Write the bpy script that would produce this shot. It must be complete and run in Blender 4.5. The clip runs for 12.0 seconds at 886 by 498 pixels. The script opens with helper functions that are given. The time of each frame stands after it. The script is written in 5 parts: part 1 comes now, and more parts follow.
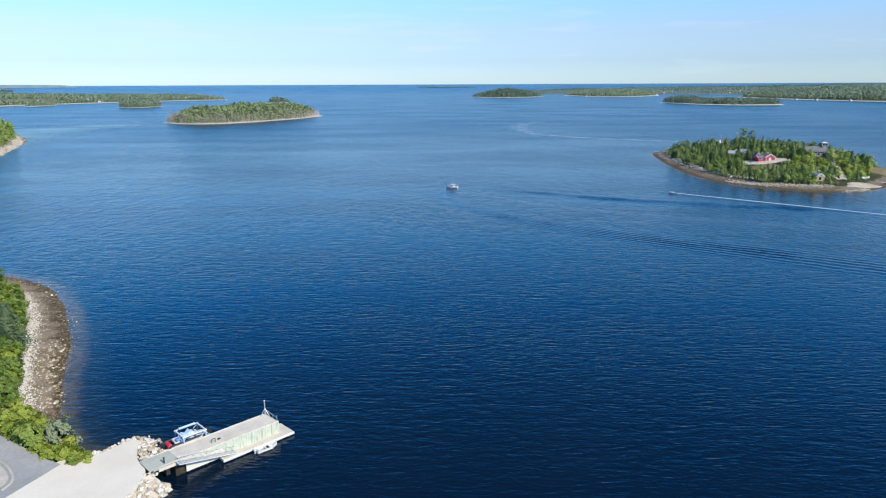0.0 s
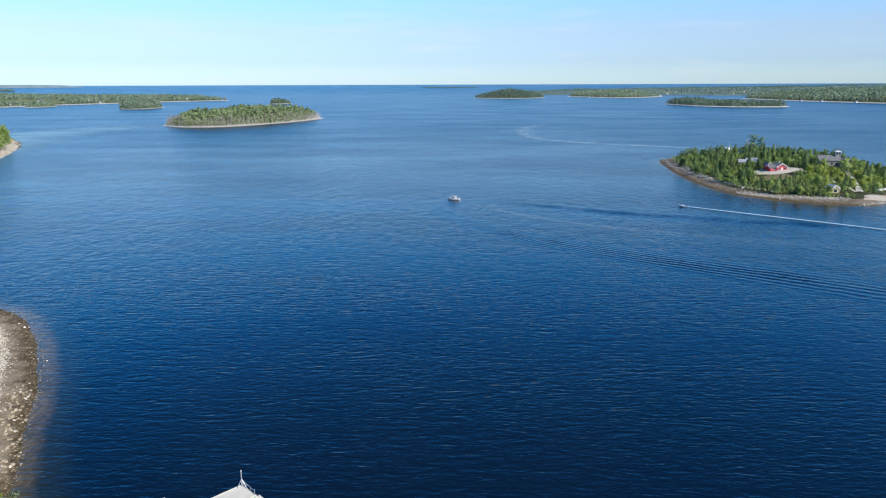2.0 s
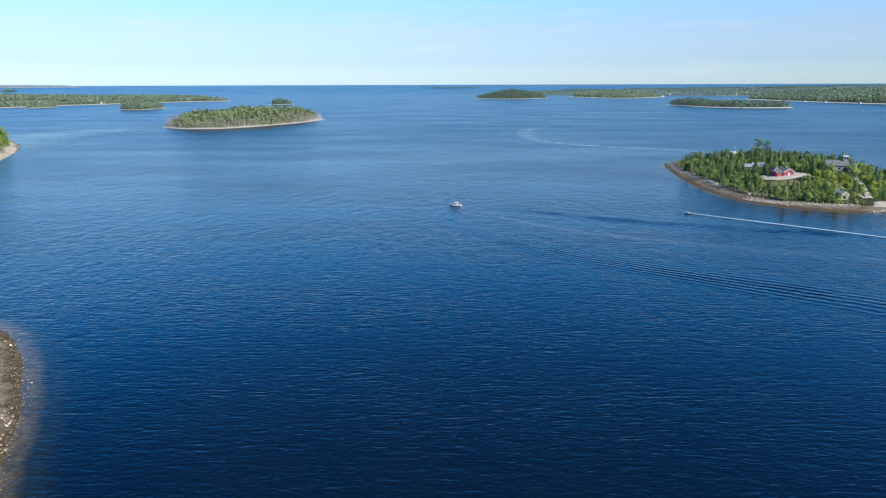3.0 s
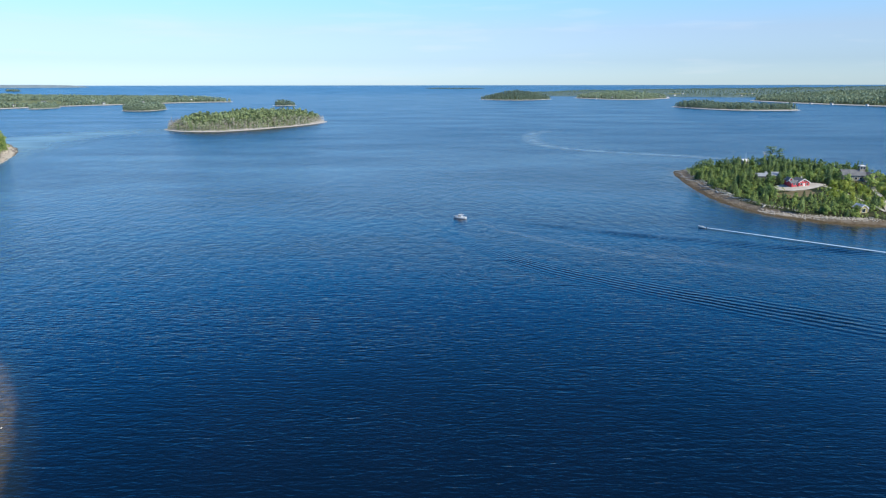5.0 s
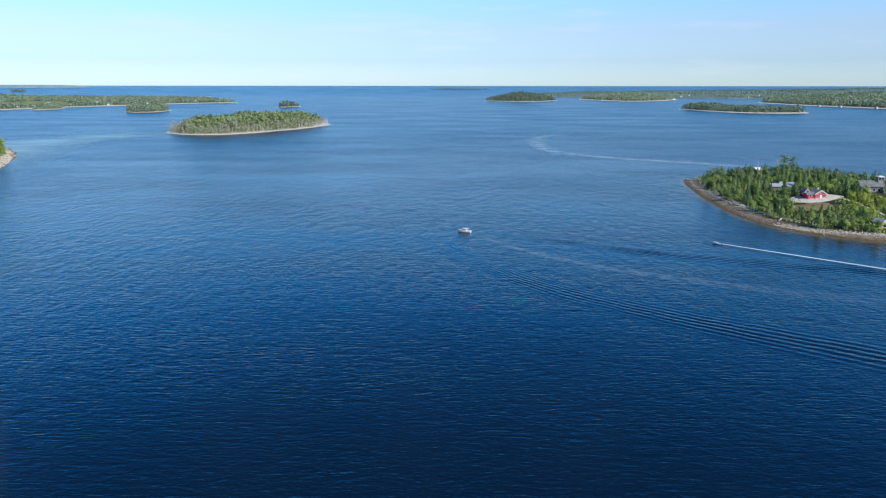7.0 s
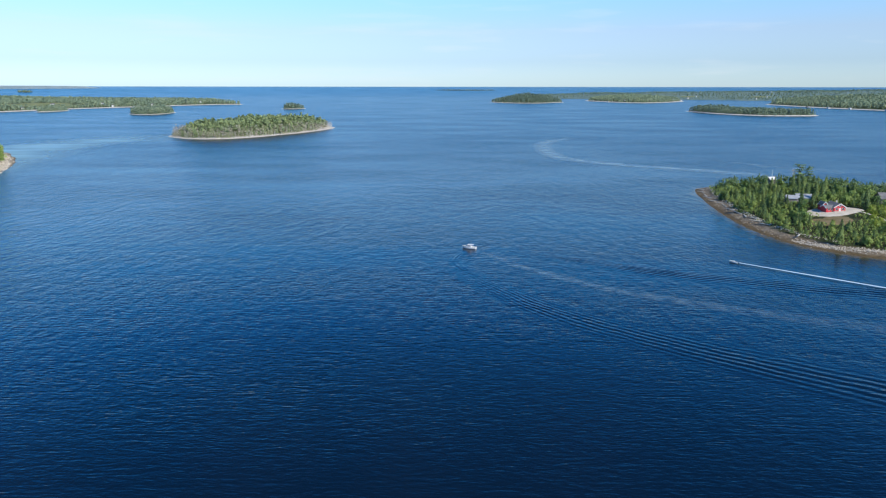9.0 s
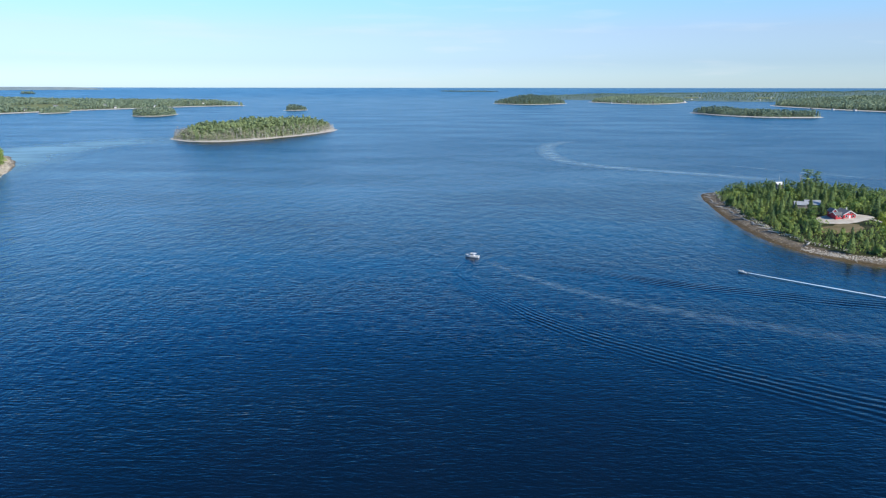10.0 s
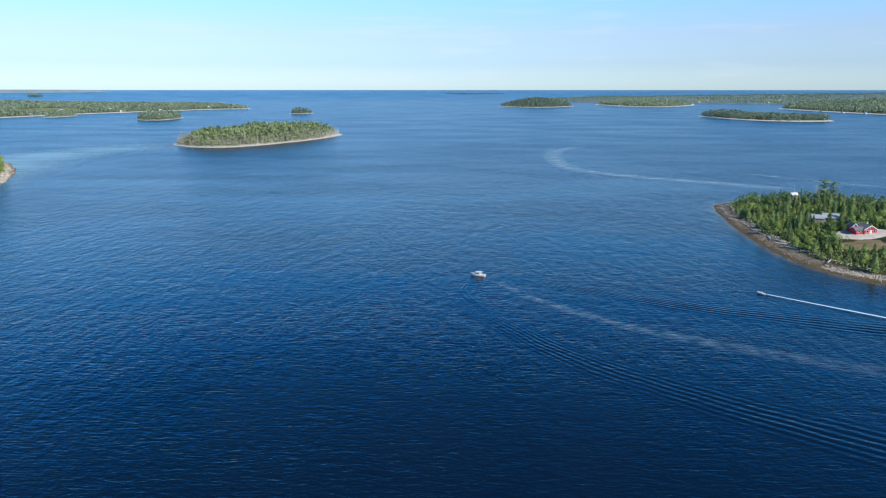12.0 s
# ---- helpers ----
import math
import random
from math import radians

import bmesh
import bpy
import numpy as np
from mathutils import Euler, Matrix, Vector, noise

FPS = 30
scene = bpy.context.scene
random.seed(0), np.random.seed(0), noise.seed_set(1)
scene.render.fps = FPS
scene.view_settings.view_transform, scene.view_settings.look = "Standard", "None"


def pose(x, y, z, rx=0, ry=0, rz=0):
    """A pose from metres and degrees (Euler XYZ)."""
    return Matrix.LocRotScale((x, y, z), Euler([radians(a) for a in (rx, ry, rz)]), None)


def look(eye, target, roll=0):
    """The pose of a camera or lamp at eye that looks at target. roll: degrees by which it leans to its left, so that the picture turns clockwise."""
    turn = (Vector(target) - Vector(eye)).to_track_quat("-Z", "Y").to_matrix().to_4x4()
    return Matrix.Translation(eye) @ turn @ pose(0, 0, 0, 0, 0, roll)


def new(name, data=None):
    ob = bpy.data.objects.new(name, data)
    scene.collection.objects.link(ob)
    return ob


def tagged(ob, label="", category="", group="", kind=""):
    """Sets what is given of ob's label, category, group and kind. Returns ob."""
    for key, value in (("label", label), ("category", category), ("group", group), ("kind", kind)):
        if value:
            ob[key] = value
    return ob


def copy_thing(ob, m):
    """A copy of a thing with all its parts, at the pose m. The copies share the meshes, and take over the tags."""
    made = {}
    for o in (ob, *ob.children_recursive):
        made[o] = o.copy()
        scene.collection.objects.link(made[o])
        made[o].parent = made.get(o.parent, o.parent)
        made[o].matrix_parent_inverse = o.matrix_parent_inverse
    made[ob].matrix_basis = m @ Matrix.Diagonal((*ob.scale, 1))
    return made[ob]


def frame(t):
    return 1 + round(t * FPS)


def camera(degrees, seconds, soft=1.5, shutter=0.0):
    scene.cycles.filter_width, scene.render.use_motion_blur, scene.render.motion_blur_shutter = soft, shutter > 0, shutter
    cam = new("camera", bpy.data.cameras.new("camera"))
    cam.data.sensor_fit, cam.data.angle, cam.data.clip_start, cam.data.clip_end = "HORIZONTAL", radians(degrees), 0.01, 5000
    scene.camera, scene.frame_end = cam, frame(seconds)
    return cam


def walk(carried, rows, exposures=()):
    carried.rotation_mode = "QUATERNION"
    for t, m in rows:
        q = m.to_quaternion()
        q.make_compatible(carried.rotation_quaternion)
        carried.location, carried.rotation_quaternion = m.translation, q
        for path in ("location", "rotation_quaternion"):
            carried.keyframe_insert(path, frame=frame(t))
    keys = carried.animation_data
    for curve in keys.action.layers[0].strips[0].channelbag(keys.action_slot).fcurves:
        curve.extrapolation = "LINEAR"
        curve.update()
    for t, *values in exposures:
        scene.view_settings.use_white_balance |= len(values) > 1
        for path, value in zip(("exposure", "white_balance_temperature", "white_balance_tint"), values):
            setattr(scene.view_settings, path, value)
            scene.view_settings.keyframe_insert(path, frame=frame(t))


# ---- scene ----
cam = camera(66.0, 12.0, soft=1.2)
# the drone flies straight ahead over the bay and climbs at a steady pace
ROWS = [
    (0.0, 0.00, 0.00, 50.00, -13.602, 0.231, 0.000),
    (0.5, 0.12, 3.10, 51.02, -13.611, 0.215, 0.080),
    (1.0, 0.19, 6.27, 51.99, -13.617, 0.199, 0.125),
    (1.5, 0.29, 9.40, 52.97, -13.621, 0.195, 0.140),
    (2.0, 0.36, 12.65, 53.95, -13.626, 0.180, 0.195),
    (2.5, 0.46, 15.80, 54.97, -13.628, 0.175, 0.280),
    (3.0, 0.52, 18.90, 55.98, -13.636, 0.165, 0.355),
    (5.0, 0.10, 30.77, 59.56, -13.639, 0.066, 0.653),
    (5.5, 0.06, 33.72, 60.47, -13.646, 0.040, 0.750),
    (6.0, 0.08, 36.75, 61.38, -13.643, 0.010, 0.843),
    (6.5, 0.14, 39.81, 62.27, -13.641, -0.025, 0.945),
    (7.0, 0.23, 42.96, 63.22, -13.630, -0.050, 1.063),
    (9.0, 0.52, 55.83, 67.33, -13.605, -0.067, 1.523),
    (9.5, 0.56, 58.87, 68.31, -13.577, -0.066, 1.645),
    (10.0, 0.55, 61.95, 69.27, -13.546, -0.053, 1.760),
    (10.5, 0.52, 65.05, 70.27, -13.510, -0.035, 1.880),
    (11.0, 0.52, 68.10, 71.25, -13.477, -0.022, 2.008),
    (11.5, 0.57, 71.12, 72.22, -13.444, -0.014, 2.130),
    (12.0, 0.66, 74.10, 73.16, -13.411, -0.005, 2.259),
]
walk(cam, [(t, pose(x, y, z, 90 + pitch, roll, yaw)) for t, x, y, z, pitch, roll, yaw in ROWS])

# ---- world and sun: clear late afternoon, sun over the right shoulder ----
SUN_AZ, SUN_EL = 136.0, 38.0          # degrees clockwise from straight ahead (+y), degrees up
world = bpy.data.worlds.new("world")
scene.world = world
world.use_nodes = True
wn = world.node_tree.nodes
sky = wn.new("ShaderNodeTexSky")
sky.sky_type = "NISHITA"
sky.sun_disc = False
sky.sun_elevation = radians(SUN_EL)
sky.sun_rotation = radians(SUN_AZ)
sky.altitude = 60
sky.air_density = 1.0
sky.dust_density = 0.3
sky.ozone_density = 3.0
# clear maritime air: a pale cyan horizon that deepens to blue within a few degrees
up = wn.new("ShaderNodeTexCoord")
sep = wn.new("ShaderNodeSeparateXYZ")
tone = wn.new("ShaderNodeValToRGB")
for i, (p, c) in enumerate(((0, (0.198, 0.267, 0.390)), (0.03, (0.174, 0.220, 0.325)), (0.07, (0.218, 0.238, 0.310)), (0.125, (0.222, 0.302, 0.380)), (0.17, (0.085, 0.312, 0.445)), (0.24, (0.042, 0.320, 0.530)), (0.34, (0.026, 0.272, 0.530)), (0.5, (0.028, 0.130, 0.235)), (1, (0.030, 0.085, 0.135)))):
    el = tone.color_ramp.elements[i] if i < 2 else tone.color_ramp.elements.new(p)
    el.position, el.color = p, (*c, 1)
tint = wn.new("ShaderNodeMix")
tint.data_type, tint.blend_type = "RGBA", "MULTIPLY"
tint.inputs[0].default_value = 1.0
wl = world.node_tree.links
wl.new(up.outputs["Generated"], sep.inputs[0])
wl.new(sep.outputs[2], tone.inputs[0])
wl.new(sky.outputs[0], tint.inputs[6])
wl.new(tone.outputs[0], tint.inputs[7])
# faint wisps of cirrus
wisp_map = wn.new("ShaderNodeMapping")
wisp_map.inputs["Scale"].default_value = (3.0, 3.0, 26.0)
wisp = wn.new("ShaderNodeTexNoise")
wisp.inputs["Scale"].default_value = 2.2
wisp.inputs["Detail"].default_value = 5.0
wisp_fac = wn.new("ShaderNodeMapRange")
wisp_fac.inputs["From Min"].default_value, wisp_fac.inputs["From Max"].default_value, wisp_fac.inputs["To Max"].default_value = 0.56, 0.78, 0.22
cloud = wn.new("ShaderNodeMix")
cloud.data_type = "RGBA"
cloud.inputs[7].default_value = (1.75, 1.85, 1.95, 1)
wl.new(up.outputs["Generated"], wisp_map.inputs[0])
wl.new(wisp_map.outputs[0], wisp.inputs["Vector"])
wl.new(wisp.outputs["Fac"], wisp_fac.inputs["Value"])
wl.new(wisp_fac.outputs[0], cloud.inputs[0])
wl.new(tint.outputs[2], cloud.inputs[6])
wl.new(cloud.outputs[2], wn["Background"].inputs["Color"])
wn["Background"].inputs["Strength"].default_value = 0.50

sun_data = bpy.data.lights.new("sun", "SUN")
sun_data.energy = 5.0
sun_data.angle = radians(0.55)
sun_data.color = (1.0, 0.92, 0.79)
sun = new("sun", sun_data)
a, e = radians(SUN_AZ), radians(SUN_EL)
sun.matrix_world = look((0, 0, 300), (-math.sin(a) * math.cos(e), -math.cos(a) * math.cos(e), 300 - math.sin(e)))
scene.view_settings.exposure = 0.0


# ---- node helpers and materials ----
class Mat:
    """A small builder for procedural materials, in metres of the world."""

    def __init__(self, name):
        self.m = bpy.data.materials.new(name)
        self.m.use_nodes = True
        self.t = self.m.node_tree
        self.b = self.t.nodes["Principled BSDF"]
        self.geo = self.t.nodes.new("ShaderNodeNewGeometry")
        self.xyz = self.geo.outputs["Position"]

    def node(self, kind, **props):
        n = self.t.nodes.new(kind)
        for k, v in props.items():
            setattr(n, k, v)
        return n

    def link(self, a, b):
        self.t.links.new(a, b)

    def local(self):
        self.xyz = self.node("ShaderNodeTexCoord").outputs["Object"]
        return self

    def scaled(self, s, rot=0.0):
        n = self.node("ShaderNodeMapping")
        n.inputs["Scale"].default_value = s
        n.inputs["Rotation"].default_value = (0, 0, rot)
        self.link(self.xyz, n.inputs["Vector"])
        return n.outputs[0]

    def noise(self, size, detail=3.0, rough=0.55, vec=None, dist=0.0):
        n = self.node("ShaderNodeTexNoise")
        n.inputs["Scale"].default_value = 1.0 / size
        n.inputs["Detail"].default_value = detail
        n.inputs["Roughness"].default_value = rough
        n.inputs["Distortion"].default_value = dist
        self.link(vec or self.xyz, n.inputs["Vector"])
        return n.outputs["Fac"]

    def ramp(self, fac, stops):
        n = self.node("ShaderNodeValToRGB")
        el = n.color_ramp.elements
        while len(el) < len(stops):
            el.new(0.5)
        for s, (p, c) in zip(el, stops):
            s.position = p
            s.color = (*c, 1) if not isinstance(c, (int, float)) else (c, c, c, 1)
        self.link(fac, n.inputs[0])
        return n.outputs[0]

    def mix(self, fac, a, b, mode="MIX"):
        n = self.node("ShaderNodeMix", data_type="RGBA", blend_type=mode)
        for sock, v in ((n.inputs[0], fac), (n.inputs[6], a), (n.inputs[7], b)):
            if isinstance(v, (int, float)):
                sock.default_value = v
            elif isinstance(v, tuple):
                sock.default_value = (*v, 1)
            else:
                self.link(v, sock)
        return n.outputs[2]

    def math(self, op, a, b=0.0, c=None):
        n = self.node("ShaderNodeMath", operation=op)
        for sock, v in zip(n.inputs, (a, b) if c is None else (a, b, c)):
            if isinstance(v, (int, float)):
                sock.default_value = v
            else:
                self.link(v, sock)
        return n.outputs[0]

    def span(self, v, lo, hi, smooth=True):
        n = self.node("ShaderNodeMapRange", interpolation_type="SMOOTHSTEP" if smooth else "LINEAR")
        n.inputs["From Min"].default_value, n.inputs["From Max"].default_value = lo, hi
        self.link(v, n.inputs["Value"])
        return n.outputs[0]

    def z(self):
        n = self.node("ShaderNodeSeparateXYZ")
        self.link(self.geo.outputs["Position"], n.inputs[0])
        return n.outputs[2]

    def bump(self, h, dist, strength=1.0, onto=None):
        n = self.node("ShaderNodeBump")
        n.inputs["Distance"].default_value = dist
        n.inputs["Strength"].default_value = strength
        self.link(h, n.inputs["Height"])
        if onto:
            self.link(onto, n.inputs["Normal"])
        self.link(n.outputs[0], self.b.inputs["Normal"])
        return n.outputs[0]

    def done(self, colour=None, rough=0.8, metal=0.0, spec=None):
        if isinstance(colour, tuple):
            self.b.inputs["Base Color"].default_value = (*colour, 1)
        elif colour is not None:
            self.link(colour, self.b.inputs["Base Color"])
        if isinstance(rough, (int, float)):
            self.b.inputs["Roughness"].default_value = rough
        else:
            self.link(rough, self.b.inputs["Roughness"])
        self.b.inputs["Metallic"].default_value = metal
        if spec is not None:
            self.b.inputs["Specular IOR Level"].default_value = spec
        return self.m


def worn(name, c1, c2, size=1.5, grain=0.12, rough=0.7, metal=0.0, bump=0.01, spec=0.4, low=0.84):
    """Two tones in patches, a finer grain over them, a little relief."""
    k = Mat(name)
    patch = k.ramp(k.noise(size, 4), [(0.35, c1), (0.65, c2)])
    fine = k.ramp(k.noise(grain, 3), [(0.3, low), (0.7, 1.0)])
    col = k.mix(1.0, patch, fine, "MULTIPLY")
    k.bump(k.noise(grain, 3), bump)
    return k.done(col, rough, metal, spec)


def foliage(name, dark, mid, light, tree=5.0):
    """Leaves: one tone per clump, a slow change from tree to tree, light through the leaf."""
    k = Mat(name)
    isl = k.geo.outputs["Random Per Island"]
    per = k.node("ShaderNodeObjectInfo").outputs["Random"]
    slow = k.noise(tree, 2)
    f = k.math("ADD", k.math("MULTIPLY", isl, 0.34), k.math("ADD", k.math("MULTIPLY", slow, 0.55), k.math("MULTIPLY", per, 0.5)))
    col = k.ramp(f, [(0.22, dark), (0.62, mid), (1.0, light)])
    k.b.inputs["Subsurface Weight"].default_value = 0.0
    m = k.done(col, 0.6, 0.0, 0.25)
    tr = k.node("ShaderNodeBsdfTranslucent")
    k.link(col, tr.inputs["Color"])
    mx = k.node("ShaderNodeMixShader")
    mx.inputs[0].default_value = 0.34
    k.link(k.b.outputs[0], mx.inputs[1])
    k.link(tr.outputs[0], mx.inputs[2])
    k.link(mx.outputs[0], k.t.nodes["Material Output"].inputs["Surface"])
    return m


def water_material(name="sea_water", chop=1.0):
    """Bay water: trains of long-crested ripples inshore, gusts and wind lanes further out, over a deep blue body."""
    k = Mat(name)
    far = k.noise(420, 3, 0.5, k.scaled((0.55, 1.0, 1.0), 0.35))
    # wind patches, tens to hundreds of metres
    patch = k.noise(70, 4, 0.55, k.scaled((0.4, 1.0, 1.0), 0.12))

    def ridged(size, stretch, rot, wobble, detail=2):
        n = k.noise(size, detail, 0.5, k.scaled((stretch, 1.0, 1.0), rot), wobble)
        return k.math("SUBTRACT", 1.0, k.math("MULTIPLY", k.math("ABSOLUTE", k.math("SUBTRACT", n, 0.5)), 2.0))

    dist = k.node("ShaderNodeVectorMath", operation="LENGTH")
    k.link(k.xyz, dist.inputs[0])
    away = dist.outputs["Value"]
    lull = k.math("ADD", 0.55, k.math("MULTIPLY", k.span(patch, 0.3, 0.65), 0.45))
    # height, size of the rise, the stretch over which it comes in, and over which it dies out
    layers = (
        (k.noise(85.0, 4, 0.6, k.scaled((0.9, 1.0, 1.0), 0.12), 0.8), 1.0, (500, 1500), (2500, 4500)),
        (k.noise(30.0, 4, 0.65, k.scaled((2.4, 1.0, 1.0), -0.06), 0.5), 1.3, (260, 800), (1300, 3600)),
        (k.noise(10.0, 4, 0.65, k.scaled((2.2, 1.0, 1.0), 0.08), 0.4), 0.70, (110, 420), (1600, 4200)),
        (ridged(4.2, 0.5, -0.16, 0.5), 0.12, (40, 300), (900, 2400)),
        (ridged(2.0, 0.28, 0.07, 0.4), 0.112, None, (500, 1600)),
        (ridged(1.25, 0.33, -0.12, 0.4), 0.062, None, (350, 1000)),
        (k.noise(0.8, 2, 0.5, k.scaled((0.45, 1.0, 1.0), 0.24), 0.3), 0.055, None, (250, 700)),
        (k.noise(0.5, 2, 0.5, k.scaled((0.6, 1.0, 1.0), -0.2)), 0.035, None, (110, 300)),
    )
    normal = None
    for h, rise, grow, die in layers:
        n = k.node("ShaderNodeBump")
        n.inputs["Distance"].default_value = rise * chop
        k.link(h, n.inputs["Height"])
        power = lull
        if grow:
            power = k.math("MULTIPLY", power, k.span(away, *grow))
        if die:
            power = k.math("MULTIPLY", power, k.math("SUBTRACT", 1.0, k.math("MULTIPLY", k.span(away, *die), 0.85)))
        k.link(power, n.inputs["Strength"])
        if normal:
            k.link(normal, n.inputs["Normal"])
        normal = n.outputs[0]
    k.link(normal, k.b.inputs["Normal"])
    # the body of the water: deep blue, browner where the bed is near
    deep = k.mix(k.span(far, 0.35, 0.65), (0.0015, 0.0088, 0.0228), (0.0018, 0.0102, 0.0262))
    # lighter turquoise with distance: far sky sheen painted into the body colour
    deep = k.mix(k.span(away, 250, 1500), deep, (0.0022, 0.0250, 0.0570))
    at = k.node("ShaderNodeAttribute", attribute_name="depth").outputs["Fac"]
    stones = k.ramp(k.noise(0.9, 4, 0.65), [(0.35, (0.07, 0.054, 0.026)), (0.6, (0.16, 0.124, 0.062)), (0.75, (0.24, 0.19, 0.11))])
    weed = k.mix(k.span(k.noise(6.0, 3), 0.45, 0.6), stones, (0.075, 0.064, 0.028))
    wob = k.math("ADD", at, k.math("MULTIPLY", k.math("SUBTRACT", k.noise(9, 4), 0.5), 0.7))
    mid = k.mix(k.span(wob, 0.6, 2.6), (0.012, 0.020, 0.020), deep)
    col = k.mix(k.span(wob, 0.0, 0.85), weed, mid)
    k.b.inputs["IOR"].default_value = 1.333
    # ripples too fine to tell apart far out make the surface rougher there
    rough = k.math("ADD", k.math("MULTIPLY", k.span(patch, 0.3, 0.7), 0.04), k.math("ADD", 0.10, k.math("MULTIPLY", k.span(away, 120, 900), 0.13)))
    return k.done(col, rough, 0.0, 0.5)


def land_material(name, beach_lo, beach_hi, grass_lo, grass_hi, line=1.1, wet=0.25, berm=None):
    """Ground of an island: dark wet stones at the water, pale gravel above, then grass and forest soil."""
    k = Mat(name)
    wob = k.math("MULTIPLY", k.math("SUBTRACT", k.noise(4.0, 4), 0.5), 1.1)
    h = k.math("ADD", k.z(), wob)
    grain = k.ramp(k.noise(0.5, 4, 0.7), [(0.25, 0.45), (0.7, 1.0)])
    beach = k.mix(1.0, k.ramp(k.noise(3.0, 4), [(0.35, beach_lo), (0.65, beach_hi)]), grain, "MULTIPLY")
    wetc = k.mix(1.0, k.ramp(k.noise(1.2, 4), [(0.35, (0.085, 0.062, 0.03)), (0.65, (0.20, 0.148, 0.08))]), grain, "MULTIPLY")
    grass = k.mix(1.0, k.ramp(k.noise(7.0, 4), [(0.3, grass_lo), (0.7, grass_hi)]), grain, "MULTIPLY")
    c = k.mix(k.span(h, wet - 0.1, wet + 0.35), wetc, beach)
    if berm:
        c = k.mix(k.span(h, 0.85, 1.2), c, k.mix(1.0, berm, grain, "MULTIPLY"))
    c = k.mix(k.span(h, line, line + 0.35), c, grass)
    k.bump(k.noise(0.5, 4, 0.7), 0.12)
    return k.done(c, 0.85, 0.0, 0.2)


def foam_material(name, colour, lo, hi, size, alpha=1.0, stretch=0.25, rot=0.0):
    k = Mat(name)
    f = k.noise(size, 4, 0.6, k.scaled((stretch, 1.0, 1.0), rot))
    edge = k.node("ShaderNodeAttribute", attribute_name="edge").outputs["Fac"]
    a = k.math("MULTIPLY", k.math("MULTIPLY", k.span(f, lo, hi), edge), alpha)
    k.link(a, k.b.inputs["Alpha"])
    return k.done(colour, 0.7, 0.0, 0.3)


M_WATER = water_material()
M_WAKE = water_material("wake_water", 0.7)
M_FOAM = foam_material("foam", (0.70, 0.85, 0.97), 0.05, 0.42, 0.8, 1.0, 1.0)
M_TRAIL = foam_material("churned_trail", (0.42, 0.63, 0.78), 0.3, 0.8, 2.6, 0.34, 0.6)
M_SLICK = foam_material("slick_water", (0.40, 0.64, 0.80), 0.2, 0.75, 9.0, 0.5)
M_SHORE = land_material("shore_ground", (0.29, 0.23, 0.155), (0.44, 0.36, 0.26), (0.09, 0.13, 0.03), (0.19, 0.21, 0.065), 2.05, 0.2, (0.74, 0.69, 0.60))
M_ISLE = land_material("island_ground", (0.17, 0.13, 0.085), (0.30, 0.26, 0.20), (0.035, 0.05, 0.016), (0.09, 0.09, 0.04), 1.6, 0.35)
M_FAR = land_material("far_ground", (0.64, 0.61, 0.56), (0.80, 0.77, 0.72), (0.07, 0.10, 0.045), (0.13, 0.16, 0.075), 1.6, -0.3)
M_POINT = land_material("point_ground", (0.30, 0.255, 0.19), (0.50, 0.44, 0.36), (0.05, 0.07, 0.025), (0.10, 0.11, 0.05), 1.7, 0.1)
# far slopes: green shifted to pale blue, aerial haze put into the base colour
M_HILL_HAZED = worn("hazed_hillside", (0.22, 0.30, 0.33), (0.29, 0.37, 0.39), 60, 12.0, 0.95, bump=0.5)
M_DISTANT_HAZED = worn("hazed_woodland", (0.095, 0.165, 0.165), (0.18, 0.26, 0.235), 38, 9.0, 0.95, bump=0.6)
# sheen of calm water, painted as a pale matte film
M_SHEEN = foam_material("sheltered_water_sheen", (0.32, 0.60, 0.78), 0.1, 0.65, 45.0, 0.72)
M_FIELD = worn("meadow", (0.16, 0.20, 0.07), (0.24, 0.25, 0.11), 25, 2.0, 0.9, bump=0.05)
M_GRAVEL = worn("gravel_yard", (0.55, 0.50, 0.42), (0.68, 0.63, 0.54), 3.0, 0.3, 0.9, bump=0.03)
M_DRYGRASS = worn("dry_grass", (0.17, 0.14, 0.06), (0.27, 0.21, 0.11), 5.0, 0.5, 0.95, bump=0.05)
M_LOT = worn("crushed_stone", (0.77, 0.71, 0.595), (0.85, 0.795, 0.675), 7.0, 0.25, 0.9, bump=0.002, low=0.94)
M_SAND = worn("landing_sand", (0.38, 0.33, 0.26), (0.52, 0.47, 0.39), 3.0, 0.3, 0.9, bump=0.02)
M_ASPHALT = worn("worn_asphalt", (0.36, 0.365, 0.36), (0.44, 0.445, 0.435), 6.0, 0.5, 0.85, bump=0.006)
M_KERB = worn("concrete_kerb", (0.48, 0.46, 0.40), (0.58, 0.56, 0.5), 1.0, 0.1, 0.85)
M_CONC = worn("weathered_concrete", (0.64, 0.59, 0.49), (0.76, 0.71, 0.61), 2.2, 0.2, 0.85, bump=0.005, low=0.9)
M_PLATE = worn("green_ramp_plate", (0.48, 0.51, 0.43), (0.58, 0.60, 0.51), 1.5, 0.2, 0.75)


def streaked_material(name, c1, c2, stain):
    """Painted panels with rusty and mossy runs down the face."""
    k = Mat(name)
    base = k.ramp(k.noise(0.8, 4), [(0.3, c1), (0.7, c2)])
    runs = k.noise(0.35, 4, 0.65, k.scaled((1.0, 1.0, 0.12)))
    col = k.mix(k.math("MULTIPLY", k.span(runs, 0.5, 0.72), 0.75), base, stain)
    k.bump(k.noise(0.1, 3), 0.006)
    return k.done(col, 0.65, 0.0, 0.35)


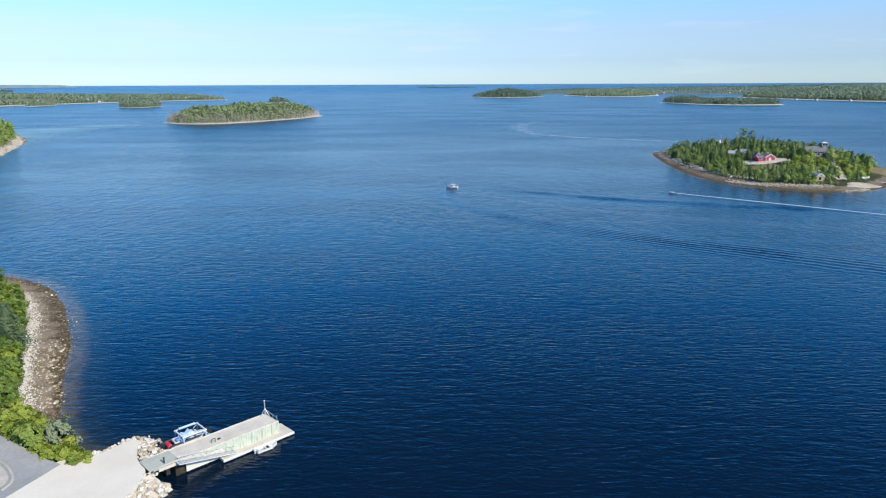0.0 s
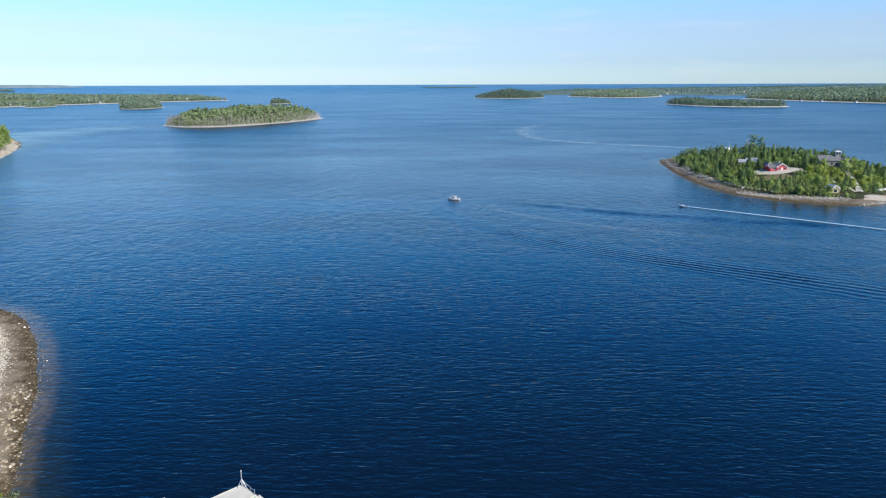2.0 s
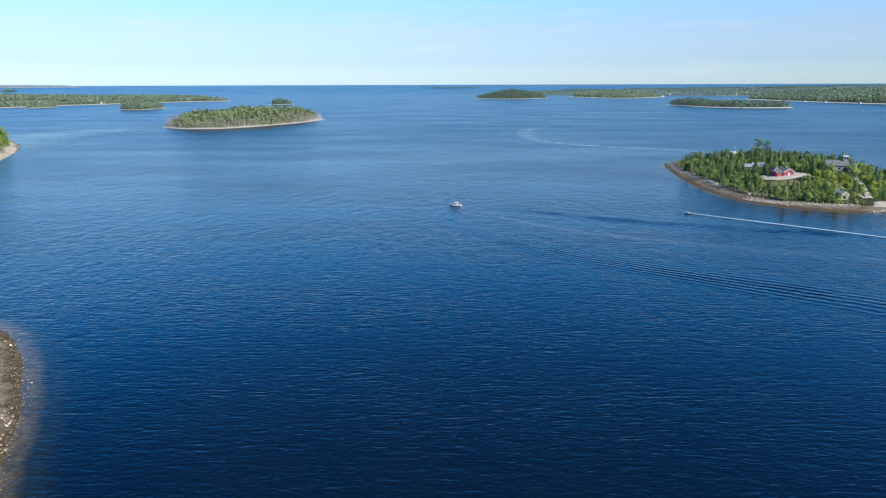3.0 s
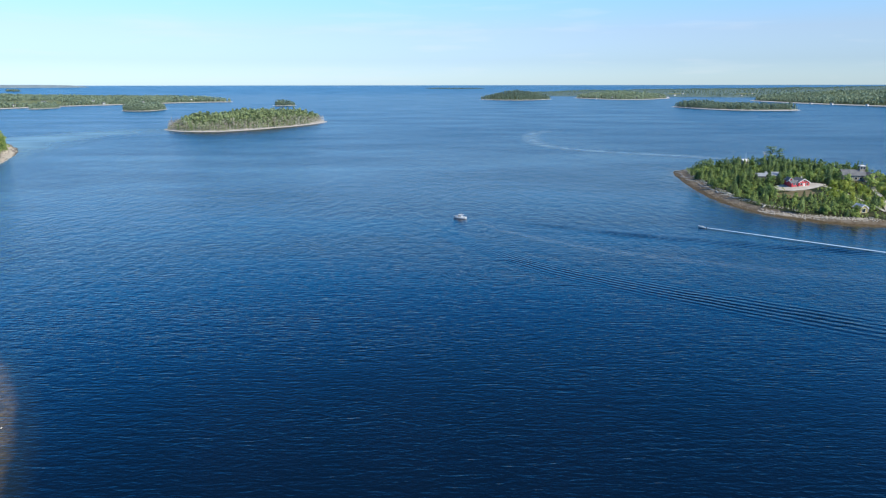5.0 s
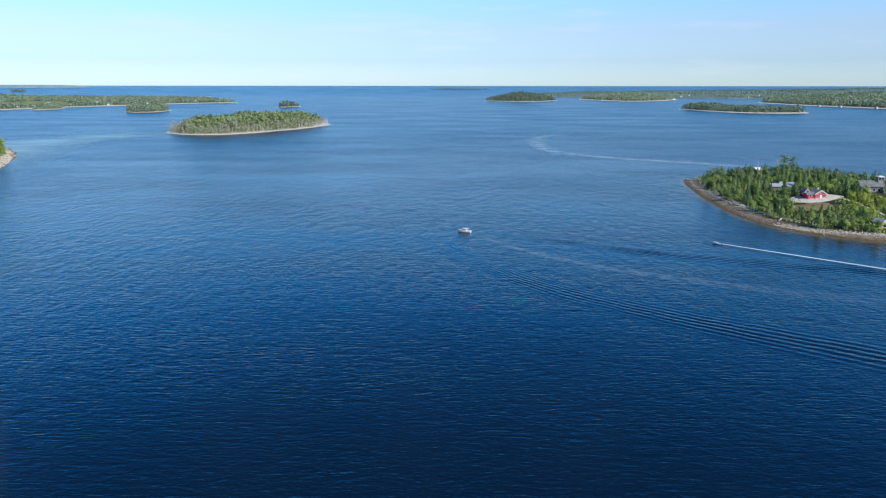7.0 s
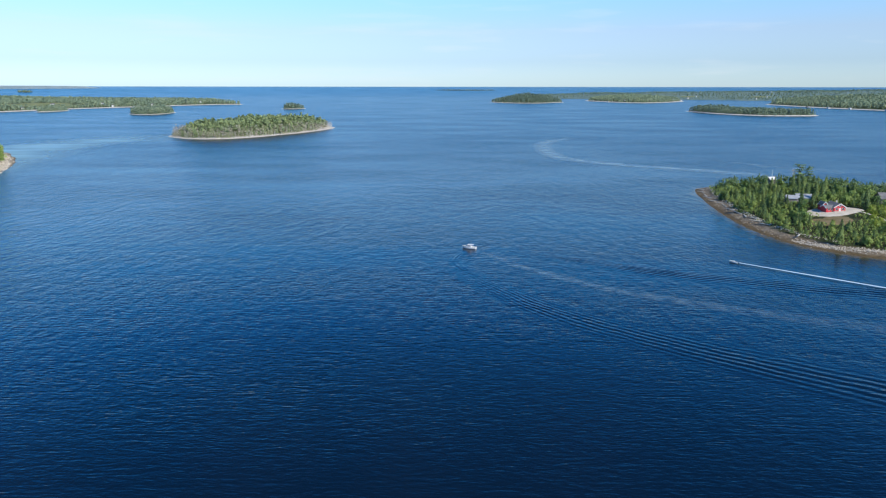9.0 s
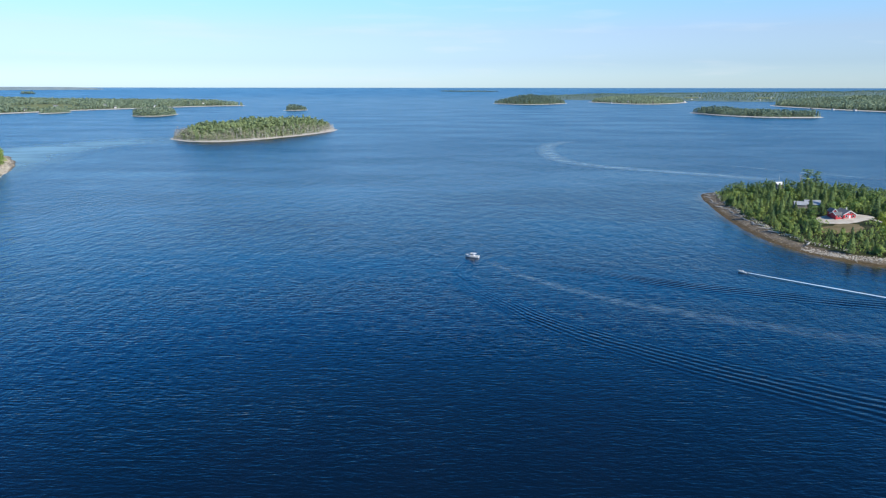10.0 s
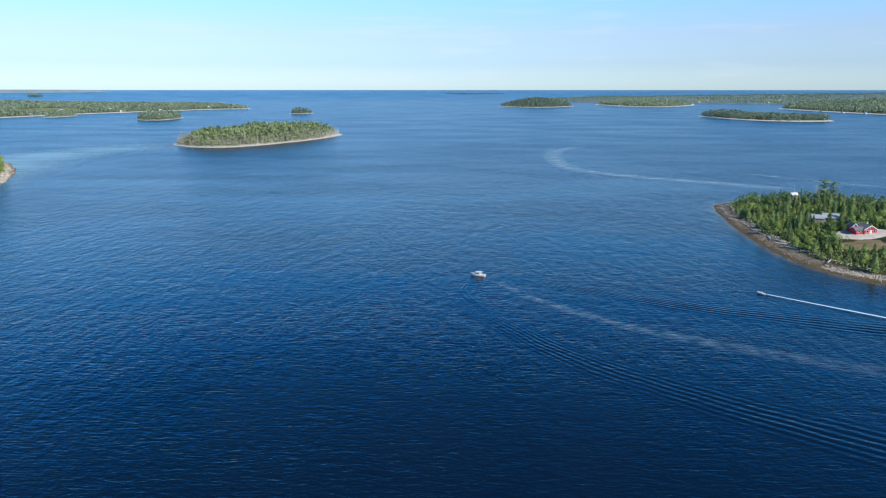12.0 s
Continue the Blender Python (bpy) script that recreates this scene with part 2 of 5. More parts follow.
M_PANEL = streaked_material("pale_green_panel", (0.42, 0.48, 0.37), (0.57, 0.60, 0.49), (0.22, 0.25, 0.16))
M_GALV = worn("galvanised_lattice", (0.62, 0.62, 0.60), (0.72, 0.72, 0.70), 0.8, 0.1, 0.5, 0.15)
M_TEAL = worn("turquoise_paint", (0.16, 0.50, 0.55), (0.26, 0.60, 0.64), 0.6, 0.1, 0.5)
M_ALU = worn("brushed_aluminium", (0.55, 0.57, 0.6), (0.68, 0.7, 0.72), 0.8, 0.1, 0.45, 0.5)
M_TIMBER = worn("dark_timber", (0.025, 0.02, 0.016), (0.07, 0.055, 0.04), 0.7, 0.1, 0.85)
M_PILE = worn("weathered_pile", (0.18, 0.14, 0.10), (0.3, 0.26, 0.2), 0.8, 0.1, 0.85)
M_WHITE = worn("white_paint", (0.70, 0.71, 0.71), (0.80, 0.80, 0.79), 1.2, 0.15, 0.45)
M_BLUE = worn("pale_blue_paint", (0.42, 0.58, 0.74), (0.58, 0.70, 0.82), 0.8, 0.1, 0.45)
M_CANVAS = worn("blue_canvas", (0.10, 0.20, 0.42), (0.20, 0.34, 0.58), 0.5, 0.1, 0.8)
M_RED = worn("red_paint", (0.52, 0.035, 0.05), (0.62, 0.06, 0.075), 2.0, 0.2, 0.55)
M_HULL = worn("dark_hull", (0.02, 0.022, 0.03), (0.05, 0.052, 0.06), 0.8, 0.1, 0.5)
M_BLACK = worn("black_rubber", (0.012, 0.012, 0.013), (0.03, 0.03, 0.03), 0.5, 0.1, 0.7)
M_SHINGLE = worn("grey_shingles", (0.13, 0.135, 0.145), (0.21, 0.215, 0.22), 2.0, 0.3, 0.85, bump=0.02)
M_CEDAR = worn("grey_cedar_wall", (0.24, 0.215, 0.19), (0.34, 0.31, 0.28), 2.0, 0.25, 0.85)
M_TIN = worn("pale_metal_roof", (0.50, 0.53, 0.55), (0.62, 0.64, 0.65), 2.5, 0.3, 0.4, 0.35)
M_YELLOW = worn("faded_yellow_paint", (0.40, 0.33, 0.13), (0.50, 0.42, 0.20), 1.2, 0.2, 0.6)
M_BARK = worn("bark", (0.06, 0.045, 0.035), (0.14, 0.11, 0.085), 0.6, 0.1, 0.9)
M_DEADWOOD = worn("bleached_wood", (0.46, 0.43, 0.38), (0.62, 0.59, 0.53), 0.8, 0.1, 0.9)
M_STONE_PALE = worn("pale_granite", (0.50, 0.44, 0.35), (0.66, 0.60, 0.51), 0.9, 0.12, 0.9, bump=0.03)
M_STONE_WHITE = worn("bleached_stone", (0.64, 0.59, 0.50), (0.80, 0.76, 0.68), 0.9, 0.12, 0.9, bump=0.03)
M_COBBLE = worn("brown_cobble", (0.21, 0.165, 0.11), (0.37, 0.30, 0.215), 0.7, 0.12, 0.9, bump=0.02)
M_STONE_TAN = worn("tan_stone", (0.37, 0.30, 0.205), (0.55, 0.465, 0.34), 0.9, 0.12, 0.9, bump=0.03)
M_LEAF_SPRUCE = foliage("spruce_needles", (0.055, 0.10, 0.047), (0.165, 0.245, 0.09), (0.30, 0.39, 0.13))
M_LEAF_BLUE = foliage("blue_spruce_needles", (0.03, 0.06, 0.036), (0.085, 0.14, 0.075), (0.17, 0.235, 0.115))
M_LEAF_GREEN = foliage("broad_leaves", (0.065, 0.115, 0.04), (0.20, 0.30, 0.085), (0.39, 0.48, 0.14))
M_LEAF_LIME = foliage("young_leaves", (0.12, 0.18, 0.03), (0.30, 0.38, 0.06), (0.47, 0.52, 0.12))
M_LEAF_GREY = foliage("grey_green_leaves", (0.20, 0.25, 0.14), (0.31, 0.36, 0.21), (0.43, 0.47, 0.30))
M_LEAF_BUSH = foliage("bush_leaves", (0.07, 0.12, 0.032), (0.19, 0.28, 0.055), (0.35, 0.43, 0.11))
M_WOODS = foliage("mixed_woods", (0.13, 0.18, 0.10), (0.32, 0.40, 0.19), (0.53, 0.60, 0.27), 16.0)
M_TWIGS = foliage("bare_twigs", (0.20, 0.18, 0.15), (0.34, 0.31, 0.26), (0.48, 0.44, 0.37), 12.0)
# leaves of all the far woods, greyed and lightened to paint in haze
M_WOODS_HAZED = foliage("hazed_woods", (0.12, 0.175, 0.14), (0.225, 0.305, 0.215), (0.37, 0.45, 0.29), 22.0)


def glass_material():
    k = Mat("window_glass")
    k.b.inputs["IOR"].default_value = 1.5
    return k.done((0.02, 0.03, 0.04), 0.05, 0.0, 0.8)


M_GLASS = glass_material()


# ---- mesh helpers ----
def mesh_object(name, verts, faces, mats, smooth=False, index=None):
    me = bpy.data.meshes.new(name)
    me.from_pydata([tuple(v) for v in verts], [], [tuple(f) for f in faces])
    for m in mats if isinstance(mats, (list, tuple)) else [mats]:
        me.materials.append(m)
    if index is not None:
        me.polygons.foreach_set("material_index", np.asarray(index, dtype=np.int32))
    if smooth:
        me.polygons.foreach_set("use_smooth", [True] * len(me.polygons))
    me.update()
    return new(name, me)


def part(name, bm, material, parent, label=""):
    """Links a bmesh as one mesh under a thing or a part."""
    me = bpy.data.meshes.new(name)
    bm.normal_update()
    bm.to_mesh(me)
    bm.free()
    me.materials.append(material)
    ob = new(name, me)
    ob.parent = parent
    if label:
        ob["label"] = label
    return ob


def same_part(name, ob, parent, m, label=""):
    """One more part on the mesh of ob, at the pose m in its parent."""
    o = new(name, ob.data)
    o.parent = parent
    o.matrix_local = m
    if label:
        o["label"] = label
    return o


def thing(name, m, label, category, group="", kind=""):
    ob = new(name)
    ob.matrix_world = m
    ob.empty_display_size = 0.3
    return tagged(ob, label, category, group, kind)


def box(x0, x1, y0, y1, z0, z1, bevel=0.02, bm=None):
    bm = bm or bmesh.new()
    m = Matrix.Translation(((x0 + x1) / 2, (y0 + y1) / 2, (z0 + z1) / 2)) @ Matrix.Diagonal((x1 - x0, y1 - y0, z1 - z0, 1))
    r = bmesh.ops.create_cube(bm, size=1, matrix=m)
    if bevel:
        es = list({e for v in r["verts"] for e in v.link_edges})
        bmesh.ops.bevel(bm, geom=es, offset=bevel, segments=1, affect="EDGES")
    return bm


def rod(a, b, r, sides=7, bm=None, r2=None):
    bm = bm or bmesh.new()
    a, b = Vector(a), Vector(b)
    d = b - a
    m = Matrix.Translation((a + b) / 2) @ d.to_track_quat("Z", "Y").to_matrix().to_4x4()
    bmesh.ops.create_cone(bm, cap_ends=True, segments=sides, radius1=r, radius2=r if r2 is None else r2, depth=d.length, matrix=m)
    return bm


def loft(rings, bm=None, close=True):
    """Skin through rings of equal length."""
    bm = bm or bmesh.new()
    vs = [[bm.verts.new(p) for p in ring] for ring in rings]
    n = len(vs[0])
    for a, b in zip(vs, vs[1:]):
        for i in range(n if close else n - 1):
            j = (i + 1) % n
            bm.faces.new((a[i], a[j], b[j], b[i]))
    if close:
        bm.faces.new(list(reversed(vs[0])))
        bm.faces.new(vs[-1])
    bmesh.ops.recalc_face_normals(bm, faces=bm.faces)
    return bm


# ---- plan helpers: smooth outlines, distances, value noise ----
def rounded(points, times=2, closed=True):
    p = np.array(points, dtype=float)
    for _ in range(times):
        q = np.roll(p, -1, axis=0)
        new_p = np.empty((2 * len(p), 2))
        new_p[0::2], new_p[1::2] = 0.75 * p + 0.25 * q, 0.25 * p + 0.75 * q
        p = new_p if closed else np.vstack([p[:1], new_p[:-2], p[-1:]])
    return p


def inside_by(poly, x, y):
    """Distance to the outline, positive inside."""
    x, y = np.asarray(x, float), np.asarray(y, float)
    best = np.full(x.shape, 1e18)
    odd = np.zeros(x.shape, bool)
    for (ax, ay), (bx, by) in zip(poly, np.roll(poly, -1, axis=0)):
        dx, dy = bx - ax, by - ay
        t = np.clip(((x - ax) * dx + (y - ay) * dy) / (dx * dx + dy * dy + 1e-12), 0, 1)
        best = np.minimum(best, (x - ax - t * dx) ** 2 + (y - ay - t * dy) ** 2)
        cross = (ay > y) != (by > y)
        odd ^= cross & (x < (bx - ax) * (y - ay) / (by - ay + 1e-12) + ax)
    return np.where(odd, 1, -1) * np.sqrt(best)


def lattice(ix, iy, seed):
    h = (ix * 374761393 + iy * 668265263 + seed * 1442695041) & 0xFFFFFFFF
    h = ((h ^ (h >> 13)) * 1274126177) & 0xFFFFFFFF
    return ((h ^ (h >> 16)) & 0xFFFF) / 65535.0


def value_noise(x, y, size, seed=0, octaves=3):
    x, y = np.asarray(x, float) / size, np.asarray(y, float) / size
    total, amp, norm = 0.0, 1.0, 0.0
    for o in range(octaves):
        ix, iy = np.floor(x).astype(np.int64), np.floor(y).astype(np.int64)
        fx, fy = x - ix, y - iy
        fx, fy = fx * fx * (3 - 2 * fx), fy * fy * (3 - 2 * fy)
        a, b = lattice(ix, iy, seed + o), lattice(ix + 1, iy, seed + o)
        c, d = lattice(ix, iy + 1, seed + o), lattice(ix + 1, iy + 1, seed + o)
        total = total + amp * ((a * (1 - fx) + b * fx) * (1 - fy) + (c * (1 - fx) + d * fx) * fy - 0.5)
        norm, amp, x, y = norm + amp, amp * 0.5, x * 2.1 + 7.3, y * 2.1 + 3.1
    return total / norm


def bowl(x, y):
    """Level of the sea sheet: flat, lifted towards its rim so that it meets the sky at the true horizon."""
    r = np.hypot(x, y - 40.0)
    t = np.clip((r - 3400.0) / 1450.0, 0, 1)
    return 47.0 * t * t * (2.0 - t)


class Land:
    """A piece of land: its outline, and its height over the sea by the distance from the shore."""

    def __init__(self, points, profile, rough=0.5, ragged=3.0, seed=1, hill=0.0, hill_size=60.0, rounds=2, mounds=(), flat=None):
        self.poly = rounded(points, rounds)
        self.d, self.h = zip(*profile)
        self.mounds, self.flat = mounds, flat
        self.rough, self.ragged, self.seed, self.hill, self.hill_size = rough, ragged, seed, hill, hill_size

    def shore(self, x, y):
        return inside_by(self.poly, x, y) + self.ragged * value_noise(x, y, 4.5 * self.ragged + 4, self.seed, 3)

    def height(self, x, y):
        d = self.shore(x, y)
        if self.flat:
            y0, y1, f = self.flat
            q = np.clip((np.asarray(y, float) - y0) / (y1 - y0), 0, 1)
            d = np.where(d > 0, d / (1 + f * q * q * (3 - 2 * q)), d)
        z = np.interp(d, self.d, self.h)
        z = z + self.rough * value_noise(x, y, 6.0, self.seed + 9, 3) * np.clip(d / 4.0, 0, 1)
        for mx, my, up, wide in self.mounds:
            z = z + up * np.exp(-((x - mx) ** 2 + (y - my) ** 2) / wide ** 2) * np.clip(d / 10.0, 0, 1)
        z = z + self.hill * np.clip(d / 40.0, 0, 1) * (value_noise(x, y, self.hill_size, self.seed + 5, 2) + 0.25)
        return z

    def box(self, margin):
        lo, hi = self.poly.min(0) - margin, self.poly.max(0) + margin
        return lo[0], hi[0], lo[1], hi[1]


LANDS = []


def land_object(land, name, cell, margin, material, label, category="island", window=None):
    x0, x1, y0, y1 = window or land.box(margin)
    nx, ny = int((x1 - x0) / cell) + 2, int((y1 - y0) / cell) + 2
    X, Y = np.meshgrid(x0 + cell * np.arange(nx), y0 + cell * np.arange(ny))
    Z = land.height(X, Y) + bowl(X, Y)
    keep = land.shore(X, Y) > -margin - 2 * cell
    idx = np.arange(nx * ny).reshape(ny, nx)
    full = keep[:-1, :-1] | keep[1:, :-1] | keep[:-1, 1:] | keep[1:, 1:]
    quads = np.stack([idx[:-1, :-1], idx[:-1, 1:], idx[1:, 1:], idx[1:, :-1]], -1)[full]
    used = np.unique(quads)
    remap = np.zeros(nx * ny, dtype=int)
    remap[used] = np.arange(len(used))
    V = np.stack([X.ravel(), Y.ravel(), Z.ravel()], 1)[used]
    ob = mesh_object(name, V.tolist(), remap[quads].tolist(), material, smooth=True)
    LANDS.append(land)
    return tagged(ob, label, category, kind="structure")


# ---- the plan, in metres ----
NEAR_SHORE = Land([(-150, 186), (-122, 181), (-104, 172), (-92, 160), (-82, 144), (-75, 132), (-70, 121), (-64, 107), (-59, 96),
                   (-53, 88), (-46.5, 84), (-43.4, 87.0), (-38.6, 85.6), (-37.6, 80.5), (-36.2, 78.4), (-35.2, 75), (-35.4, 71), (-38, 62), (-44, 40), (-40, 0), (-60, -60), (-260, -60), (-260, 190)],
                  [(-30, -9), (-16, -5.5), (-10, -3.4), (-6, -1.9), (-3, -0.8), (-0.5, -0.16), (1, 0), (4, 0.6), (6, 1.05), (8.5, 1.75), (11, 2.15), (400, 2.2)], 0.25, 1.6, 3, rounds=2, flat=(104, 136, 0.75))
HOME_ISLE = Land([(153, 503), (146, 470), (141, 430), (138.5, 395), (139, 368), (144, 347), (154, 333), (170, 321), (190, 314.5), (206, 322),
                  (228, 342), (250, 366), (262, 396), (266, 420), (272, 440), (270, 458), (262, 478), (250, 498), (236, 514), (205, 526), (178, 522), (160, 512)],
                 [(-40, -6), (-14, -2.2), (-5, -0.8), (0, 0), (4, 0.6), (7, 1.5), (10, 2.4), (30, 4.2), (55, 6.6), (90, 7.6)], 0.5, 2.0, 7, mounds=((224, 412, 1.8, 26),))
WOOD_ISLE = Land([(-389, 960), (-376, 936), (-340, 905), (-296, 904), (-267, 936), (-240, 988), (-214, 1046), (-192, 1140), (-213, 1165), (-270, 1130), (-340, 1064), (-389, 996)],
                 [(-40, -5), (-10, -1.0), (0, 0), (5, 0.5), (10, 1.2), (60, 5), (120, 6)], 0.5, 3.0, 11)
LEFT_POINT = Land([(-303, 452), (-325, 504), (-349, 557), (-375, 614), (-393, 650), (-425, 696), (-454, 734), (-500, 745), (-620, 760), (-800, 700), (-800, 400), (-500, 330), (-330, 380)],
                  [(-40, -5), (-10, -1.2), (0, 0), (8, 1.4), (16, 3.0), (60, 7), (120, 10)], 0.8, 4.0, 13)
SMALL_ISLE = Land([(-766, 1630), (-730, 1580), (-692, 1572), (-673, 1598), (-676, 1690), (-700, 1740), (-760, 1700)],
                  [(-40, -5), (-10, -1), (0, 0), (6, 0.6), (12, 1.4), (60, 5)], 0.5, 3.0, 17)
TINY_ISLE = Land([(-500, 1952), (-470, 1935), (-440, 1960), (-432, 2000), (-455, 2025), (-490, 2000)],
                 [(-40, -5), (-10, -1), (0, 0), (6, 0.6), (12, 1.4), (60, 4)], 0.5, 2.0, 19)
BLOCK_ISLE = Land([(-1042, 1720), (-1016, 1698), (-996, 1725), (-994, 1800), (-1016, 1830), (-1044, 1805)],
                  [(-40, -5), (-10, -1), (0, 0), (6, 0.6), (12, 1.4), (60, 4)], 0.5, 3.0, 23)
HEADLAND = Land([(-716, 2345), (-790, 2340), (-880, 2230), (-965, 2060), (-1040, 1930), (-1080, 1830), (-1100, 1720), (-1150, 1600), (-1500, 1500), (-2300, 1700), (-2200, 2500), (-1500, 2700), (-950, 2560), (-760, 2420)],
                [(-40, -5), (-10, -1), (0, 0), (6, 0.6), (12, 1.4), (150, 10), (400, 16)], 0.5, 8.0, 29, 8, 240)
FAR_ISLE = Land([(98, 2745), (140, 2620), (210, 2545), (300, 2570), (385, 2700), (400, 2780), (330, 2860), (160, 2850)],
                [(-40, -5), (-10, -1), (0, 0), (8, 0.7), (14, 1.6), (70, 16), (130, 24)], 0.5, 5.0, 31)
FAR_NECK = Land([(500, 2960), (545, 2835), (595, 2660), (650, 2610), (750, 2660), (880, 2860), (935, 3000), (800, 3120), (560, 3100)],
                [(-40, -5), (-10, -1), (0, 0), (8, 0.7), (14, 1.6), (90, 11), (200, 19)], 0.5, 8.0, 37, 7, 150)
RIGHT_ISLE = Land([(572, 1870), (578, 1790), (598, 1680), (640, 1605), (700, 1580), (775, 1590), (800, 1625), (770, 1700), (690, 1800), (620, 1880)],
                  [(-40, -5), (-10, -1), (0, 0), (8, 1.4), (14, 2.8), (60, 4)], 0.5, 4.0, 41)
RIGHT_MAIN = Land([(1035, 2450), (1040, 2260), (1066, 2080), (1122, 1890), (1200, 1750), (1450, 1600), (2300, 1500), (2600, 2300), (2000, 2900), (1400, 2750), (1080, 2560)],
                  [(-40, -5), (-10, -1), (0, 0), (8, 0.7), (14, 1.6), (150, 15), (400, 24)], 0.5, 10.0, 43, 14, 260)
BACK_SHORE = Land([(380, 3400), (700, 3260), (1000, 3160), (1250, 3020), (1500, 3000), (2400, 3100), (3300, 3000), (3400, 3400), (2300, 3880), (1200, 3950), (500, 3900), (300, 3700)],
                  [(-40, -5), (-10, -1), (0, 0), (10, 1.5), (16, 2.5), (200, 13), (450, 24)], 0.5, 14.0, 47, 12, 260)
LOW_BAR = Land([(-165, 4430), (0, 4400), (200, 4410), (225, 4460), (0, 4470), (-160, 4460)],
               [(-40, -5), (-10, -1), (0, 0), (10, 1.0), (20, 2)], 0.5, 4.0, 53)
FAR_HILL = Land([(-3300, 3300), (-2260, 4080), (-2110, 4180), (-2350, 4330), (-3200, 3800), (-3500, 3400)],
                [(-40, -5), (-10, -1), (0, 0), (10, 2), (60, 7), (130, 11)], 0.5, 8.0, 59)
FAR_DOT = Land([(-2330, 3640), (-2275, 3620), (-2240, 3650), (-2255, 3690), (-2320, 3690)],
               [(-40, -5), (-10, -1), (0, 0), (10, 2), (40, 5)], 0.5, 3.0, 61)

land_object(NEAR_SHORE, "ground_shore", 1.0, 14, M_SHORE, "brown pebble beach, pale berm and grassy bank of the near shore", "ground", window=(-150, -25, 20, 195))
land_object(HOME_ISLE, "ground_island", 2.0, 18, M_ISLE, "wooded island with a pale gravel and boulder beach", "island")
land_object(WOOD_ISLE, "ground_wooded_islet", 4.0, 16, M_FAR, "uninhabited island ringed by a thin pale beach", "island")
land_object(LEFT_POINT, "ground_point", 4.0, 16, M_POINT, "wooded point with a pale rocky shore", "shore")
for land, nm, cell, lab in (
        (SMALL_ISLE, "ground_islet_1", 5, "small wooded islet with a pale shore"), (TINY_ISLE, "ground_islet_2", 4, "tiny round wooded islet with a pale beach"),
        (BLOCK_ISLE, "ground_islet_3", 5, "low wooded islet off the headland"), (HEADLAND, "ground_headland", 14, "long low wooded headland with fields and houses"),
        (FAR_ISLE, "ground_islet_4", 8, "distant rounded wooded island"), (FAR_NECK, "ground_neck", 10, "distant low wooded neck of land"),
        (RIGHT_ISLE, "ground_islet_5", 6, "long flat wooded island with a reddish shore"), (RIGHT_MAIN, "ground_mainland_1", 14, "hilly wooded mainland shore with houses"),
        (BACK_SHORE, "ground_mainland_2", 24, "far wooded hills along the horizon"), (LOW_BAR, "ground_bar", 10, "low bar of land near the horizon"),
        (FAR_HILL, "ground_mainland_3", 16, "faint far hill on the horizon"), (FAR_DOT, "ground_islet_6", 8, "far dark islet beyond the headland")):
    land_object(land, nm, cell, 20, M_HILL_HAZED if land is FAR_HILL else M_DISTANT_HAZED if land is BACK_SHORE else M_FAR, lab, "island")


# ---- the sea: one sheet to the horizon, with the depth of its bed ----
def growing(start, stop, step, rate):
    out, v = [], start
    while v < stop:
        out.append(v)
        step *= rate
        v += step
    return out + [stop]


def sea():
    xs = np.array(sorted({*[-v for v in growing(152, 5600, 6, 1.09)], *np.arange(-150, -24, 2.0), *np.arange(-24, 330, 4.0), *growing(332, 5600, 6, 1.09)}))
    ys = np.array(sorted({*[-v for v in growing(6, 700, 20, 1.3)], *np.arange(0, 60, 8.0), *np.arange(60, 200, 2.0), *np.arange(200, 560, 4.0), *np.arange(560, 1200, 14.0), *growing(1202, 5600, 16, 1.05)}))
    X, Y = np.meshgrid(xs, ys)
    Z = bowl(X, Y)
    depth = np.full(X.shape, 12.0)
    for land in LANDS:
        x0, x1, y0, y1 = land.box(45)
        m = (X > x0) & (X < x1) & (Y > y0) & (Y < y1)
        if m.any():
            depth[m] = np.minimum(depth[m], -land.height(X[m], Y[m]))
    # dredged berth beside the wharf
    depth = depth + 7.0 * np.exp(-((X + 27.0) ** 2 + (Y - 79.0) ** 2) / 9.0 ** 2) + 5.0 * np.exp(-((X + 33.0) ** 2 + (Y - 89.0) ** 2) / 6.0 ** 2)
    nx, ny = len(xs), len(ys)
    idx = np.arange(nx * ny).reshape(ny, nx)
    quads = np.stack([idx[:-1, :-1], idx[:-1, 1:], idx[1:, 1:], idx[1:, :-1]], -1).reshape(-1, 4)
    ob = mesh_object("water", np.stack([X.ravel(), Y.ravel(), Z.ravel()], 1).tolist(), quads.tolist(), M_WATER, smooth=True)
    at = ob.data.attributes.new("depth", "FLOAT", "POINT")
    at.data.foreach_set("value", np.clip(depth, 0, 12).ravel().astype(np.float32))
    tagged(ob, "deep blue rippled bay water, lighter towards the horizon", "water", kind="structure")


sea()


